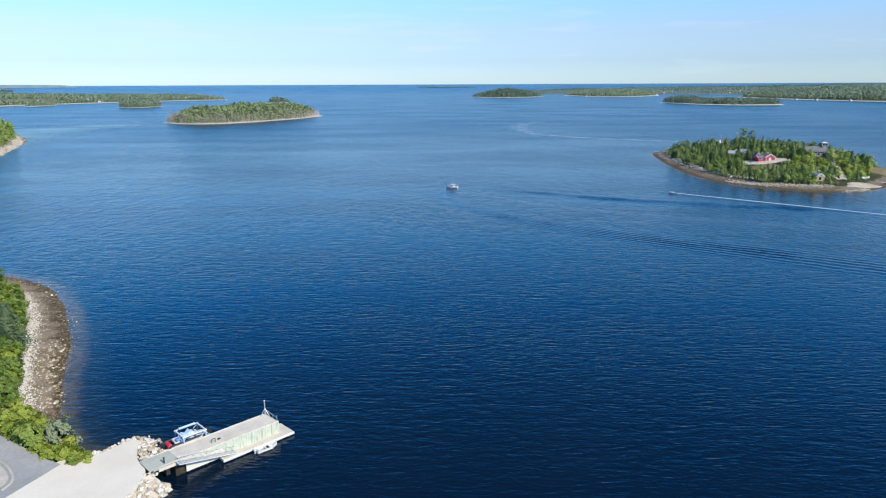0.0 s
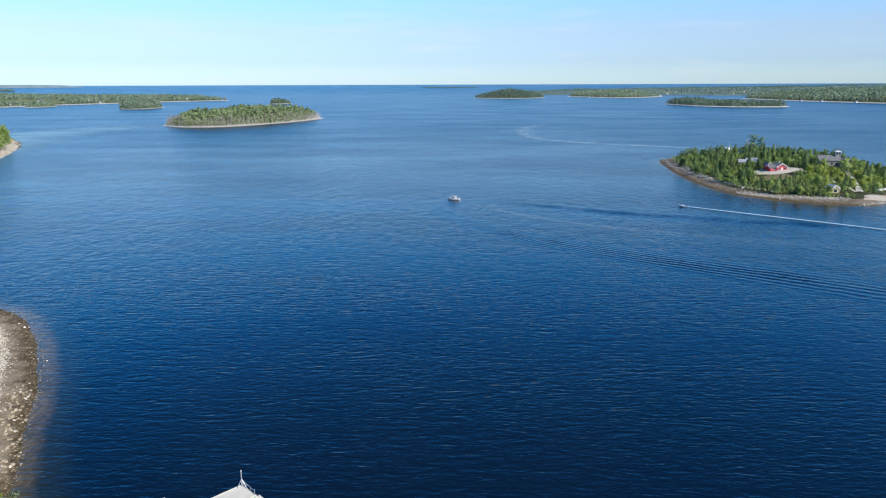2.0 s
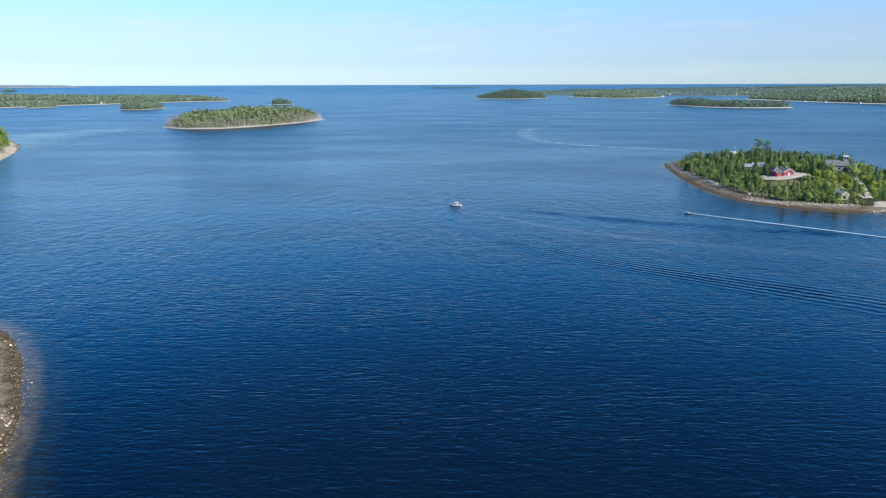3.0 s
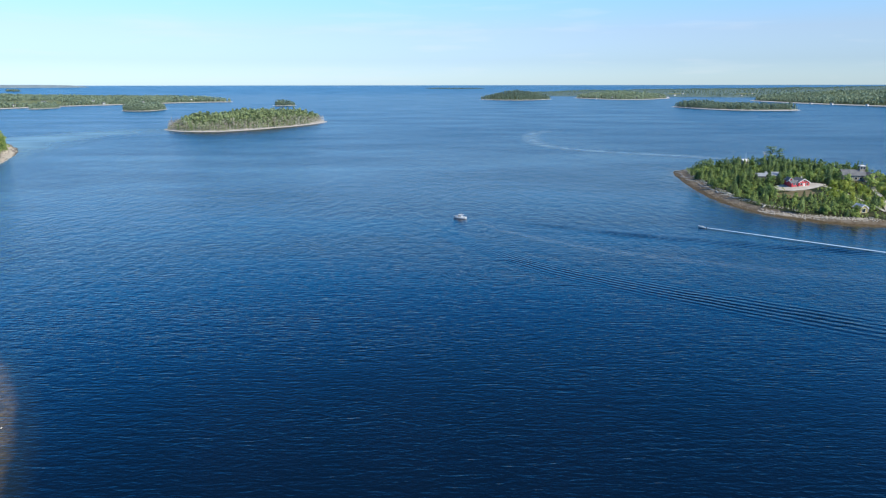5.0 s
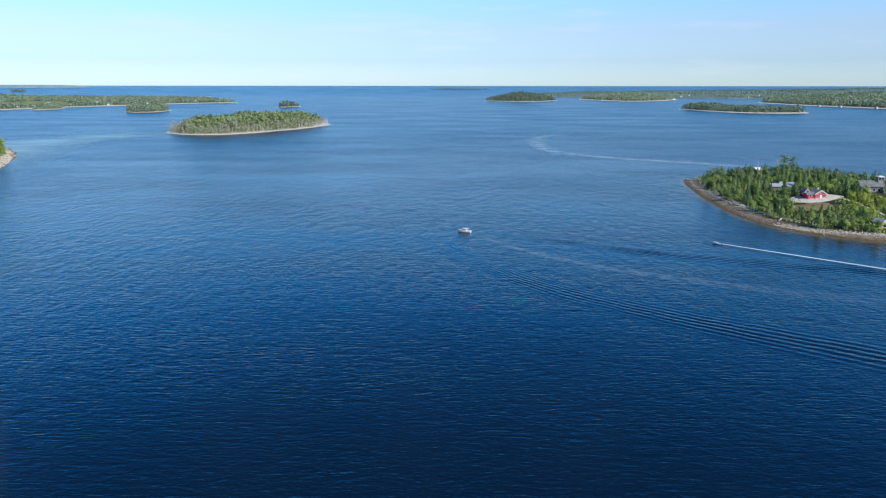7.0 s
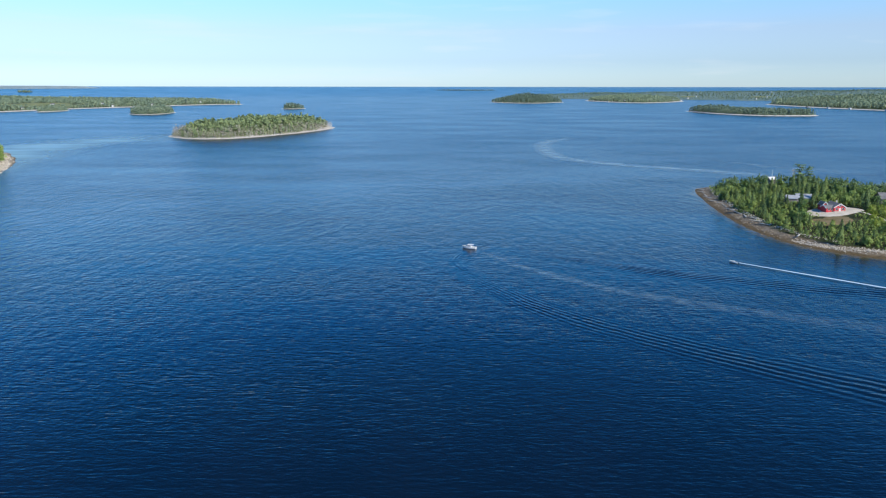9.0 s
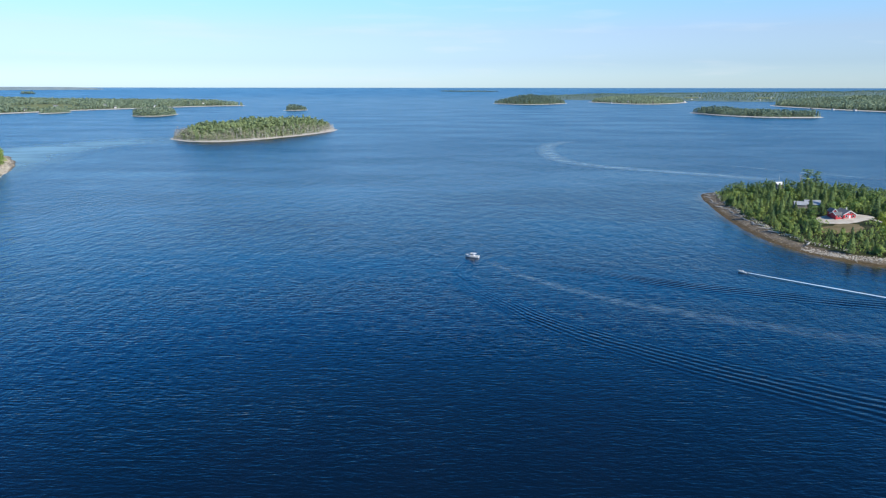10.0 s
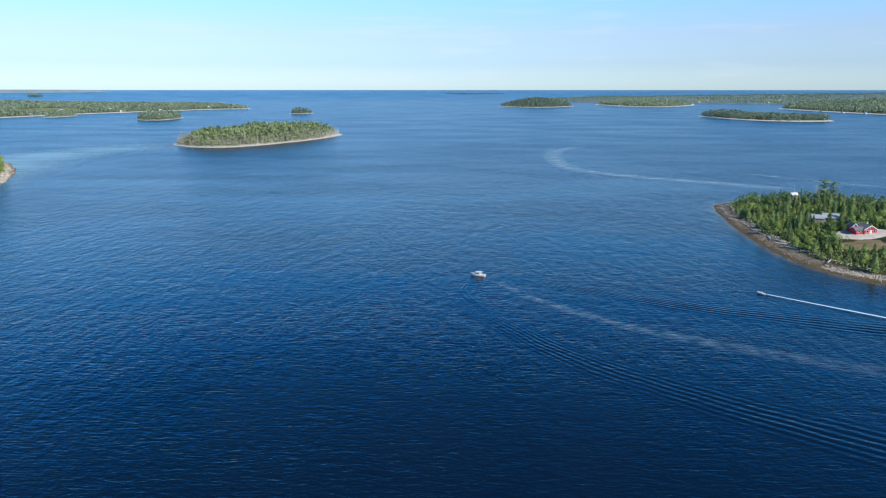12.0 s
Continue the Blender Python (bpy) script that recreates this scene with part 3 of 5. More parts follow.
# ---- trees ----
def leaf_cards(centres, size, rng, flat=0.5):
    """A folded card for a leaf clump at each centre, turned more or less outwards from the stem."""
    n = len(centres)
    nrm = 0.40 * rng.normal(size=(n, 3))
    out = np.array(centres, float) * (1, 1, 0)
    nrm += 0.9 * out / (np.linalg.norm(out, axis=1)[:, None] + 1e-6)
    nrm[:, 2] = np.abs(nrm[:, 2]) + flat + 0.15
    nrm /= np.linalg.norm(nrm, axis=1)[:, None]
    ref = rng.normal(size=(n, 3))
    u = np.cross(nrm, ref)
    u /= np.linalg.norm(u, axis=1)[:, None]
    v = np.cross(nrm, u)
    s = size * (0.6 + 0.8 * rng.random(n))[:, None]
    v = v * (0.5 + 0.4 * rng.random(n))[:, None]
    c = np.asarray(centres)
    k = 0.25 * s * nrm
    V = np.stack([c - u * s + k * 0, c - v * s - k, c + u * s, c + v * s - k], 1).reshape(-1, 3)
    F = np.arange(4 * n).reshape(n, 4)
    return V, F


def conifer_points(rng, height, radius, n, base=0.12):
    """Clump centres on drooping whorls, with an uneven outline."""
    out = []
    whorls = max(11, int(height * 1.3))
    lop = rng.random(6) * 0.5 + 0.65
    for _ in range(n):
        w = (rng.integers(whorls) + 0.7 * rng.random()) / whorls
        w = w ** 1.15
        z = base + (1 - base) * w
        a = rng.random() * 6.283
        reach = radius * (1 - w) ** 0.85 * lop[int(a / 6.284 * 6)] * (0.85 + 0.3 * rng.random()) + 0.03 * radius
        r = reach * math.sqrt(rng.random() * 0.85 + 0.15)
        out.append((r * math.cos(a), r * math.sin(a), height * z - 0.22 * r))
    return np.array(out)


def pine_points(rng, height, radius, n, base=0.42):
    """Needle clumps on flat, well separated tiers of boughs, swept to one side."""
    out = []
    tiers = 8
    for i in range(tiers):
        z = base + (1 - base) * (i + 0.3 * rng.random()) / tiers
        reach = radius * (0.45 + 0.6 * math.sin(2.6 * (z - base) / (1 - base)))
        for b in range(3):
            a = rng.random() * 6.283
            long = reach * (0.5 + 0.6 * rng.random())
            for _ in range(n // (tiers * 3)):
                q = 0.25 + 0.75 * rng.random()
                out.append((long * q * math.cos(a) + 0.4 * rng.normal(), long * q * math.sin(a) + 0.4 * rng.normal(), height * z + 0.12 * long * q + 0.2 * rng.normal()))
    return np.array(out)


def crown_points(rng, height, radius, n, base=0.15, lobes=10, puff=1.0):
    """Clump centres in several overlapping lobes, so that the crown has gaps."""
    out = []
    for i in range(lobes):
        a, q = rng.random() * 6.283, rng.random()
        cz = height * (base + (0.92 - base) * (i + 0.5 * rng.random()) / lobes)
        off = radius * (0.62 + 0.3 * (1 - puff)) * math.sin(min(1.0, (1.12 - cz / height) * 1.9) * 1.57) * math.sqrt(q)
        lr = puff * radius * (0.42 + 0.25 * rng.random()) * (1.2 - 0.62 * cz / height)
        for _ in range(n // lobes):
            d = rng.normal(size=3)
            d /= np.linalg.norm(d)
            r = lr * rng.random() ** 0.35
            out.append((off * math.cos(a) + d[0] * r, off * math.sin(a) + d[1] * r, cz + d[2] * r * 0.8))
    return np.array(out)


def crown_mesh(points, size, rng, flat=0.5):
    V, F = leaf_cards(points, size, rng, flat=flat)
    me = bpy.data.meshes.new("crown")
    me.from_pydata(V.tolist(), [], F.tolist())
    return me


def trunk_bm(rng, height, r0, limbs, spread, top=0.92):
    bm = bmesh.new()
    x = y = 0.0
    rings = []
    for i in range(6):
        t = i / 5
        r = r0 * (1 - t) ** 0.8 + 0.02
        rings.append([(x + r * math.cos(k * 1.0472), y + r * math.sin(k * 1.0472), t * height * top) for k in range(6)])
        x += 0.03 * height * (rng.random() - 0.5)
        y += 0.03 * height * (rng.random() - 0.5)
    loft(rings, bm)
    for i in range(limbs):
        z = height * (0.25 + 0.55 * rng.random())
        a = rng.random() * 6.283
        rod((0, 0, z), (spread * 0.7 * math.cos(a), spread * 0.7 * math.sin(a), z + 0.25 * spread), r0 * 0.35, 5, bm, 0.02)
    return bm


def make_tree(kind, seed, height, radius, cards, size, leaf, name="tree", label="", category="tree", group=""):
    rng = np.random.default_rng(seed)
    t = thing(name, Matrix.Identity(4), label, category, group)
    if kind == "conifer":
        pts, limbs = conifer_points(rng, height, radius, cards), 5
    elif kind == "pine":
        pts, limbs = pine_points(rng, height, radius, cards), 14
    elif kind == "bush":
        pts, limbs = crown_points(rng, height, radius, cards, 0.18, 30, 0.58), 4
    else:
        pts, limbs = crown_points(rng, height, radius, cards), 6
    part("trunk", trunk_bm(rng, height, 0.022 * height + 0.03, limbs, radius, 0.95 if kind in ("conifer", "pine") else 0.7), M_BARK, t)
    me = crown_mesh(pts, size, rng, 0.3 if kind == "bush" else 0.6)
    me.materials.append(leaf)
    o = new("crown", me)
    o.parent = t
    return t


def scatter(land_or_poly, spacing, margin, rng, window=None):
    """Jittered places at least margin inside the outline."""
    poly = land_or_poly.poly if isinstance(land_or_poly, Land) else land_or_poly
    lo, hi = poly.min(0), poly.max(0)
    if window:
        lo, hi = np.maximum(lo, window[0::2]), np.minimum(hi, window[1::2])
    X, Y = np.meshgrid(np.arange(lo[0], hi[0], spacing), np.arange(lo[1], hi[1], spacing))
    X = X + spacing * 0.75 * (rng.random(X.shape) - 0.5)
    Y = Y + spacing * 0.75 * (rng.random(Y.shape) - 0.5)
    d = land_or_poly.shore(X, Y) if isinstance(land_or_poly, Land) else inside_by(poly, X, Y)
    m = d > margin
    return X[m], Y[m], d[m]


def woods(name, land, spacing, height, cards, card, material, label, margin=8, conifers=0.5, window=None, seed=5, skip=None, taper=12.0, broad=0.36, depth=None):
    """Far woods: every tree is a tuft of leaf clumps, all in one mesh."""
    rng = np.random.default_rng(seed)
    temps = []
    for i in range(8):
        if i < 8 * conifers:
            p = conifer_points(rng, 1.0, 0.24, cards, 0.05)
        else:
            p = crown_points(rng, 0.95, broad, cards, 0.10, 8)
        temps.append(leaf_cards(p, card / height, rng, flat=0.5))
    X, Y, D = scatter(land, spacing, margin, rng, window)
    if skip is not None:
        m = ~skip(X, Y)
        X, Y, D = X[m], Y[m], D[m]
    if depth is not None:
        m = D < margin + depth
        X, Y, D = X[m], Y[m], D[m]
    Z = land.height(X, Y) + bowl(X, Y)
    tall = value_noise(X, Y, 9 * spacing, seed, 2)
    VV, FF, off = [], [], 0
    for x, y, z, d, q in zip(X, Y, Z, D, tall):
        V, F = temps[rng.integers(8)]
        s = height * (0.74 + 0.36 * rng.random() + 0.8 * q) * min(1.0, (0.55 if taper < 20 else 0.32) + 0.55 * (d - margin) / taper + 0.2 * rng.random())
        a = rng.random() * 6.283
        c, n = math.cos(a), math.sin(a)
        VV.append(np.stack([V[:, 0] * c - V[:, 1] * n, V[:, 0] * n + V[:, 1] * c, V[:, 2]], 1) * s + (x, y, z - 0.3))
        FF.append(F + off)
        off += len(V)
    ob = mesh_object(name, np.vstack(VV).tolist(), np.vstack(FF).tolist(), material)
    return tagged(ob, label, "woods", kind="stuff")


def pale_stems(name, land, margin, depth, n, height, label, seed):
    """Thin bare stems that show along the edge of the far woods."""
    rng = np.random.default_rng(seed)
    X, Y, D = scatter(land, 3.2, margin, rng)
    pick = rng.permutation(np.nonzero(D < margin + depth)[0])[:n]
    V, F = [], []
    for i in pick:
        x, y, z = X[i], Y[i], float(land.height(X[i:i + 1], Y[i:i + 1])[0])
        h, r, lx, ly = height * (0.5 + 0.6 * rng.random()), 0.22, 0.8 * rng.normal(), 0.8 * rng.normal()
        o = len(V)
        for a in range(3):
            V.append((x + r * math.cos(a * 2.094), y + r * math.sin(a * 2.094), z - 0.3))
        V.append((x + lx, y + ly, z + h))
        F += [(o, o + 1, o + 3), (o + 1, o + 2, o + 3), (o + 2, o, o + 3)]
    ob = mesh_object(name, V, F, M_DEADWOOD)
    return tagged(ob, label, "stems", kind="stuff")


woods("woods_islet", WOOD_ISLE, 4.6, 17.5, 80, 1.2, M_WOODS, "mixed spring woods of green and olive trees", 5.5, 0.08, seed=61, taper=22, broad=0.42, skip=lambda x, y: x > -213)
woods("woods_leafless", WOOD_ISLE, 5.5, 13.5, 44, 0.7, M_TWIGS, "grey leafless trees along the islet's edge", 4.5, 0.3, seed=83, taper=12, depth=13)
pale_stems("stems_islet", WOOD_ISLE, 4.5, 6, 320, 12, "pale bare stems along the islet's edge", 81)
pale_stems("stems_point", LEFT_POINT, 12.0, 8, 160, 11, "pale bare stems along the point's edge", 82)
woods("woods_point", LEFT_POINT, 4.6, 17, 80, 1.1, M_LEAF_GREEN, "mixed woods on a rocky point", 10, 0.4, window=(-520, 0, 400, 800), seed=62)
woods("woods_small_islet", SMALL_ISLE, 5.0, 15, 36, 1.5, M_WOODS_HAZED, "mixed woods of a small islet", 4, 0.4, seed=63)
woods("woods_tiny_islet", TINY_ISLE, 5.0, 15, 36, 1.5, M_WOODS_HAZED, "woods of a tiny islet", 5, 0.3, seed=64)
woods("woods_low_islet", BLOCK_ISLE, 6.0, 14, 30, 1.6, M_WOODS_HAZED, "woods of a low islet", 4, 0.7, seed=65)
FIELD = rounded([(-1240, 1850), (-1160, 1780), (-1095, 1850), (-1045, 2010), (-1090, 2060), (-1220, 2000)])
woods("woods_headland", HEADLAND, 11, 10, 20, 2.2, M_WOODS_HAZED, "dark mixed woods of the headland", 5, 0.6, window=(-1600, 0, 1500, 2700), seed=66, skip=lambda x, y: inside_by(FIELD, x, y) > 0)
woods("woods_far_islet", FAR_ISLE, 10, 12, 20, 2.4, M_WOODS_HAZED, "woods of a distant rounded island", 6, 0.5, seed=67)
woods("woods_neck", FAR_NECK, 12, 11, 18, 2.6, M_WOODS_HAZED, "woods of a distant neck of land", 12, 0.6, seed=68)
woods("woods_right_islet", RIGHT_ISLE, 6.5, 12.5, 30, 1.6, M_WOODS_HAZED, "dark spruce woods of a flat island", 7, 0.8, seed=69)
woods("woods_mainland", RIGHT_MAIN, 12, 11, 20, 2.3, M_WOODS_HAZED, "dark hillside woods of the mainland", 12, 0.6, window=(900, 2000, 1500, 2800), seed=70)
MEADOWS = [rounded([(x - w, y - d), (x + w, y - d), (x + 0.8 * w, y + d), (x - 0.9 * w, y + d)]) for x, y, w, d in ((760, 3420, 50, 40), (1060, 3330, 60, 45), (1330, 3190, 55, 35), (1560, 3130, 70, 30), (1820, 3240, 60, 45), (2060, 3260, 70, 40), (900, 3650, 80, 60), (1450, 3480, 90, 60), (1900, 3560, 90, 60))]
woods("woods_hills", BACK_SHORE, 20, 7.5, 14, 2.6, M_WOODS_HAZED, "far wooded hills", 14, 0.5, window=(300, 2700, 2900, 4350), seed=71,
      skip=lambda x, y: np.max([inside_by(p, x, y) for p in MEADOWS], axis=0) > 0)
woods("woods_bar", LOW_BAR, 14, 4, 14, 2.4, M_WOODS_HAZED, "scrub on a far bar", 6, 0.5, seed=72)
woods("woods_dot", FAR_DOT, 12, 9, 16, 2.6, M_WOODS_HAZED, "low woods of a far islet", 4, 0.5, seed=75)


# ---- near shore: road, yard, kerb ----
def slab(name, outline, z0, z1, material, label, category, parent=None, rounds=1, closed=True):
    """A thin level plate with vertical sides on a smooth outline."""
    p = rounded(outline, rounds) if rounds else np.array(outline, float)
    bm = bmesh.new()
    top = [bm.verts.new((x, y, z1)) for x, y in p]
    low = [bm.verts.new((x, y, z0)) for x, y in p]
    bm.faces.new(top)
    for i in range(len(p)):
        j = (i + 1) % len(p)
        bm.faces.new((low[i], low[j], top[j], top[i]))
    bmesh.ops.recalc_face_normals(bm, faces=bm.faces)
    bmesh.ops.triangulate(bm, faces=[f for f in bm.faces if len(f.verts) > 4])
    ob = part(name, bm, material, parent)
    return tagged(ob, label, category, kind="structure")


slab("road", [(-84, 103), (-70, 92.6), (-62, 86.6), (-56, 82.9), (-52.4, 80.6), (-49.7, 79.3), (-50.3, 77.4), (-52.04, 72.65), (-56, 62), (-60, 50), (-76, 50), (-84, 70)], 1.6, 2.36, M_ASPHALT,
     "worn pale grey asphalt road beside the gravel yard", "road", rounds=0)
slab("pavement", [(-50.6, 80.0), (-48.8, 81.2), (-46.6, 81.0), (-45.0, 83.2), (-43.6, 85.4), (-42.0, 85.6), (-41.4, 82.8), (-40.2, 80.2), (-37.6, 77.4), (-37.6, 74), (-38.6, 68), (-42, 52), (-62, 50), (-58, 62), (-54, 72.5), (-52, 77.4)], 1.6, 2.31, M_LOT,
     "pale crushed stone yard at the head of the wharf", "yard")


def kerb_strip(points, width, z0, z1):
    p = rounded(points, 2, closed=False)
    d = np.gradient(p, axis=0)
    d /= np.linalg.norm(d, axis=1)[:, None]
    nrm = np.stack([-d[:, 1], d[:, 0]], 1) * width / 2
    rings = [[(*(a - n), z0), (*(a - n), z1), (*(a - n * 0.6), z1 + 0.03), (*(a + n * 0.6), z1 + 0.03), (*(a + n), z1), (*(a + n), z0)] for a, n in zip(p, nrm)]
    return loft(rings)


kerb = part("kerb", kerb_strip([(-59.5, 80.6), (-57.0, 79.4), (-55.0, 77.5), (-53.4, 75.4), (-53.6, 73.4)], 0.32, 2.2, 2.48), M_KERB, None)
tagged(kerb, "pale concrete kerb round a planting bed", "kerb", kind="structure")
slab("planting_bed", [(-60, 80.1), (-57.2, 78.9), (-55.3, 77.2), (-54.0, 75.4), (-54.4, 73.0), (-57, 70), (-62, 72)], 2.2, 2.44, M_GRAVEL, "stony planting bed inside the kerb", "bed")


# ---- stones ----
def stone_bm(rng, sub=2, flat=0.56):
    bm = bmesh.new()
    bmesh.ops.create_icosphere(bm, subdivisions=sub, radius=0.5)
    ax = rng.normal(size=(7, 3))
    ax /= np.linalg.norm(ax, axis=1)[:, None]
    cut = 0.30 + 0.14 * rng.random(7)
    for v in bm.verts:
        p = np.array(v.co)
        for n, c in zip(ax, cut):
            q = p @ n
            if q > c:
                p = p - n * (q - c) * 0.9
        v.co = p * (1.0, 0.8 + 0.3 * rng.random() * 0.2, flat)
    return bm


def stone_meshes(material, n, seed, sub=1):
    out = []
    for i in range(n):
        bm = stone_bm(np.random.default_rng(seed + i), sub)
        me = bpy.data.meshes.new("boulder")
        bm.to_mesh(me)
        bm.free()
        me.materials.append(material)
        out.append(me)
    return out


PALE = stone_meshes(M_STONE_WHITE, 5, 200)
TAN = stone_meshes(M_STONE_TAN, 5, 240)


def lay_stones(parent, land, spots, size, seed, tan=0.4, sink=0.2, bank=None):
    """Single boulders, each an object on a shared mesh."""
    if not bank:
        spots = spots[land.height(spots[:, 0], spots[:, 1]) > -0.12]
    rng = np.random.default_rng(seed)
    for (x, y), z in zip(spots, np.maximum(land.height(spots[:, 0], spots[:, 1]), -0.15)):
        s = size * (0.55 + 0.9 * rng.random() ** 2)
        if bank:
            z = max(z, bank[0] + (bank[1] - bank[0]) * rng.random())
        me = (TAN if rng.random() < tan else PALE)[rng.integers(5)]
        o = new("boulder", me)
        o.parent = parent
        o.matrix_local = pose(x, y, z + s * (0.3 - sink), 20 * rng.normal(), 20 * rng.normal(), 360 * rng.random()) @ Matrix.Diagonal((s, s, s, 1))


def stone_stuff(name, land, spots, size, material, label, seed, parent=None, zmin=-0.2):
    """Cobbles too small to pick apart, in one mesh."""
    spots = spots[land.height(spots[:, 0], spots[:, 1]) > -0.08]
    rng = np.random.default_rng(seed)
    temps = []
    for i in range(5):
        bm = stone_bm(np.random.default_rng(seed + 50 + i), 1)
        bm.verts.ensure_lookup_table()
        temps.append((np.array([v.co[:] for v in bm.verts]), np.array([[v.index for v in f.verts] for f in bm.faces])))
        bm.free()
    VV, FF, off = [], [], 0
    for (x, y), z in zip(spots, np.maximum(land.height(spots[:, 0], spots[:, 1]), zmin)):
        V, F = temps[rng.integers(5)]
        s = size * (0.5 + 1.0 * rng.random() ** 2)
        a = rng.random() * 6.283
        c, n = math.cos(a), math.sin(a)
        VV.append(np.stack([V[:, 0] * c - V[:, 1] * n, V[:, 0] * n + V[:, 1] * c, V[:, 2]], 1) * s + (x, y, z + 0.1 * s))
        FF.append(F + off)
        off += len(V)
    ob = mesh_object(name, np.vstack(VV).tolist(), np.vstack(FF).tolist(), material)
    ob.parent = parent
    return tagged(ob, label, "stones", kind="stuff")


def along(points, n, side, seed):
    """Random places along a line, spread to both sides."""
    rng = np.random.default_rng(seed)
    p = np.array(points, float)
    seg = np.r_[0, np.cumsum(np.linalg.norm(np.diff(p, axis=0), axis=1))]
    t = np.sort(rng.random(n)) * seg[-1]
    x, y = np.interp(t, seg, p[:, 0]), np.interp(t, seg, p[:, 1])
    return np.stack([x + side * rng.normal(size=n), y + side * rng.normal(size=n)], 1)


SHORE_OB = bpy.data.objects["ground_shore"]
lay_stones(SHORE_OB, NEAR_SHORE, along([(-77, 127), (-73.4, 119), (-69.6, 112), (-65.8, 105), (-62.4, 99)], 130, 1.25, 300), 0.64, 301, 0.93)
lay_stones(SHORE_OB, NEAR_SHORE, along([(-112, 176), (-98, 166), (-84, 147), (-75, 134), (-71, 123)], 36, 2.2, 302), 0.6, 303, 0.3)
lay_stones(SHORE_OB, NEAR_SHORE, along([(-47.6, 81.6), (-46.2, 82.4), (-44.9, 84.2), (-43.6, 86.0), (-42.6, 86.4)], 190, 0.35, 304), 0.7, 305, 0.25, 0.34, (1.6, 2.2))
lay_stones(SHORE_OB, NEAR_SHORE, along([(-41.8, 86.0), (-40.2, 84.4), (-39.6, 82.6), (-39.4, 81.6)], 230, 0.7, 306), 0.8, 307, 0.5, 0.25, (1.2, 2.25))
lay_stones(SHORE_OB, NEAR_SHORE, along([(-38.6, 84.4), (-37.6, 82.6)], 24, 0.6, 314), 0.8, 315, 0.8, 0.0, (0.1, 1.2))
lay_stones(SHORE_OB, NEAR_SHORE, along([(-37.4, 77.2), (-37.0, 74.5), (-37.6, 71), (-38.6, 66)], 110, 0.5, 308), 0.7, 309, 0.15, 0.0, (1.2, 2.0))
lay_stones(SHORE_OB, NEAR_SHORE, along([(-36.0, 77.4), (-35.6, 75), (-36, 71), (-37, 66)], 80, 0.5, 316), 0.85, 317, 0.55, 0.0, (0.0, 1.1))
stone_stuff("cobbles", NEAR_SHORE, along([(-122, 178), (-104, 167), (-90, 152), (-80.5, 139), (-74, 127), (-69, 115), (-64, 104), (-59, 95)], 1700, 2.2, 310), 0.3, M_COBBLE, "scattered brown and grey cobbles of the beach", 311)
stone_stuff("berm_stones", NEAR_SHORE, along([(-112, 167), (-101, 157), (-92.6, 146), (-87.4, 137), (-82.6, 128), (-78.6, 121), (-75.4, 114), (-71.6, 107.5), (-68.2, 102.5), (-64.4, 98)], 4200, 0.95, 312), 0.26, M_STONE_WHITE, "pale storm berm of bleached stones", 313)



def rubble_bank(name, top, foot, z0, z1, material, label, seed):
    """A rough slope of packed rubble from the yard's edge down into the water."""
    a, b = rounded(top, 2, closed=False), rounded(foot, 2, closed=False)
    n, rows = len(a), 9
    rng = np.random.default_rng(seed)
    verts, faces = [], []
    for j in range(rows):
        q = j / (rows - 1)
        for i in range(n):
            x, y = a[i] * (1 - q) + b[i] * q
            j2 = 0.22 * rng.normal(size=3)
            verts.append((x + j2[0], y + j2[1], z0 * (1 - q) + z1 * q + (0.9 * j2[2] if 0 < j < rows - 1 else 0)))
    for j in range(rows - 1):
        for i in range(n - 1):
            k = j * n + i
            faces.append((k, k + 1, k + n + 1, k + n))
    return tagged(mesh_object(name, verts, faces, material), label, "bank", kind="structure")


rubble_bank("bank_north", [(-48.8, 81.2), (-46.7, 81.0), (-45.1, 83.1), (-43.7, 85.3), (-42.0, 85.6), (-41.4, 83.6), (-41.0, 82.2), (-40.0, 80.4)],
            [(-49.0, 84.2), (-47.4, 83.4), (-46.2, 85.4), (-44.2, 87.4), (-40.4, 87.6), (-38.0, 85.0), (-37.4, 82.8), (-37.6, 80.6)], 2.28, -0.5, M_STONE_PALE, "rough bank of pale rubble round the yard", 330)
rubble_bank("bank_south", [(-37.6, 77.8), (-37.6, 76), (-37.7, 74), (-38.2, 70), (-39, 66), (-42, 54)], [(-34.6, 77.6), (-34.2, 75.6), (-34.4, 73.4), (-35, 69.4), (-36, 65), (-39, 54)], 2.28, -0.5, M_STONE_PALE,
            "rough bank of pale rubble beside the wharf", 331)

# ---- near shore: bushes and trees ----
BUSH_LIME = [make_tree("bush", 400 + i, 3.0, 1.9, 2200, 0.155, M_LEAF_LIME, "bush", "bright green leafy bush beside the road", "bush", "roadside bushes") for i in range(3)]
BUSH_GREEN = [make_tree("bush", 410 + i, 3.3, 2.0, 2200, 0.16, M_LEAF_BUSH, "bush", "mid-green leafy bush on the bank", "bush", "roadside bushes") for i in range(2)]
BUSH_GREY = make_tree("bush", 420, 4.2, 2.1, 1500, 0.17, M_LEAF_GREY, "bush", "pale grey-green willow bush at the top of the beach", "bush")
SHORE_SPRUCE = [make_tree("conifer", 430 + i, 8.2, 3.5, 2600, 0.25, M_LEAF_BLUE, "spruce_tree", "dark bluish spruce tree above the beach", "tree", "shore spruces") for i in range(2)]


def ground_at(land, x, y):
    return float(land.height(np.array([float(x)]), np.array([float(y)]))[0])


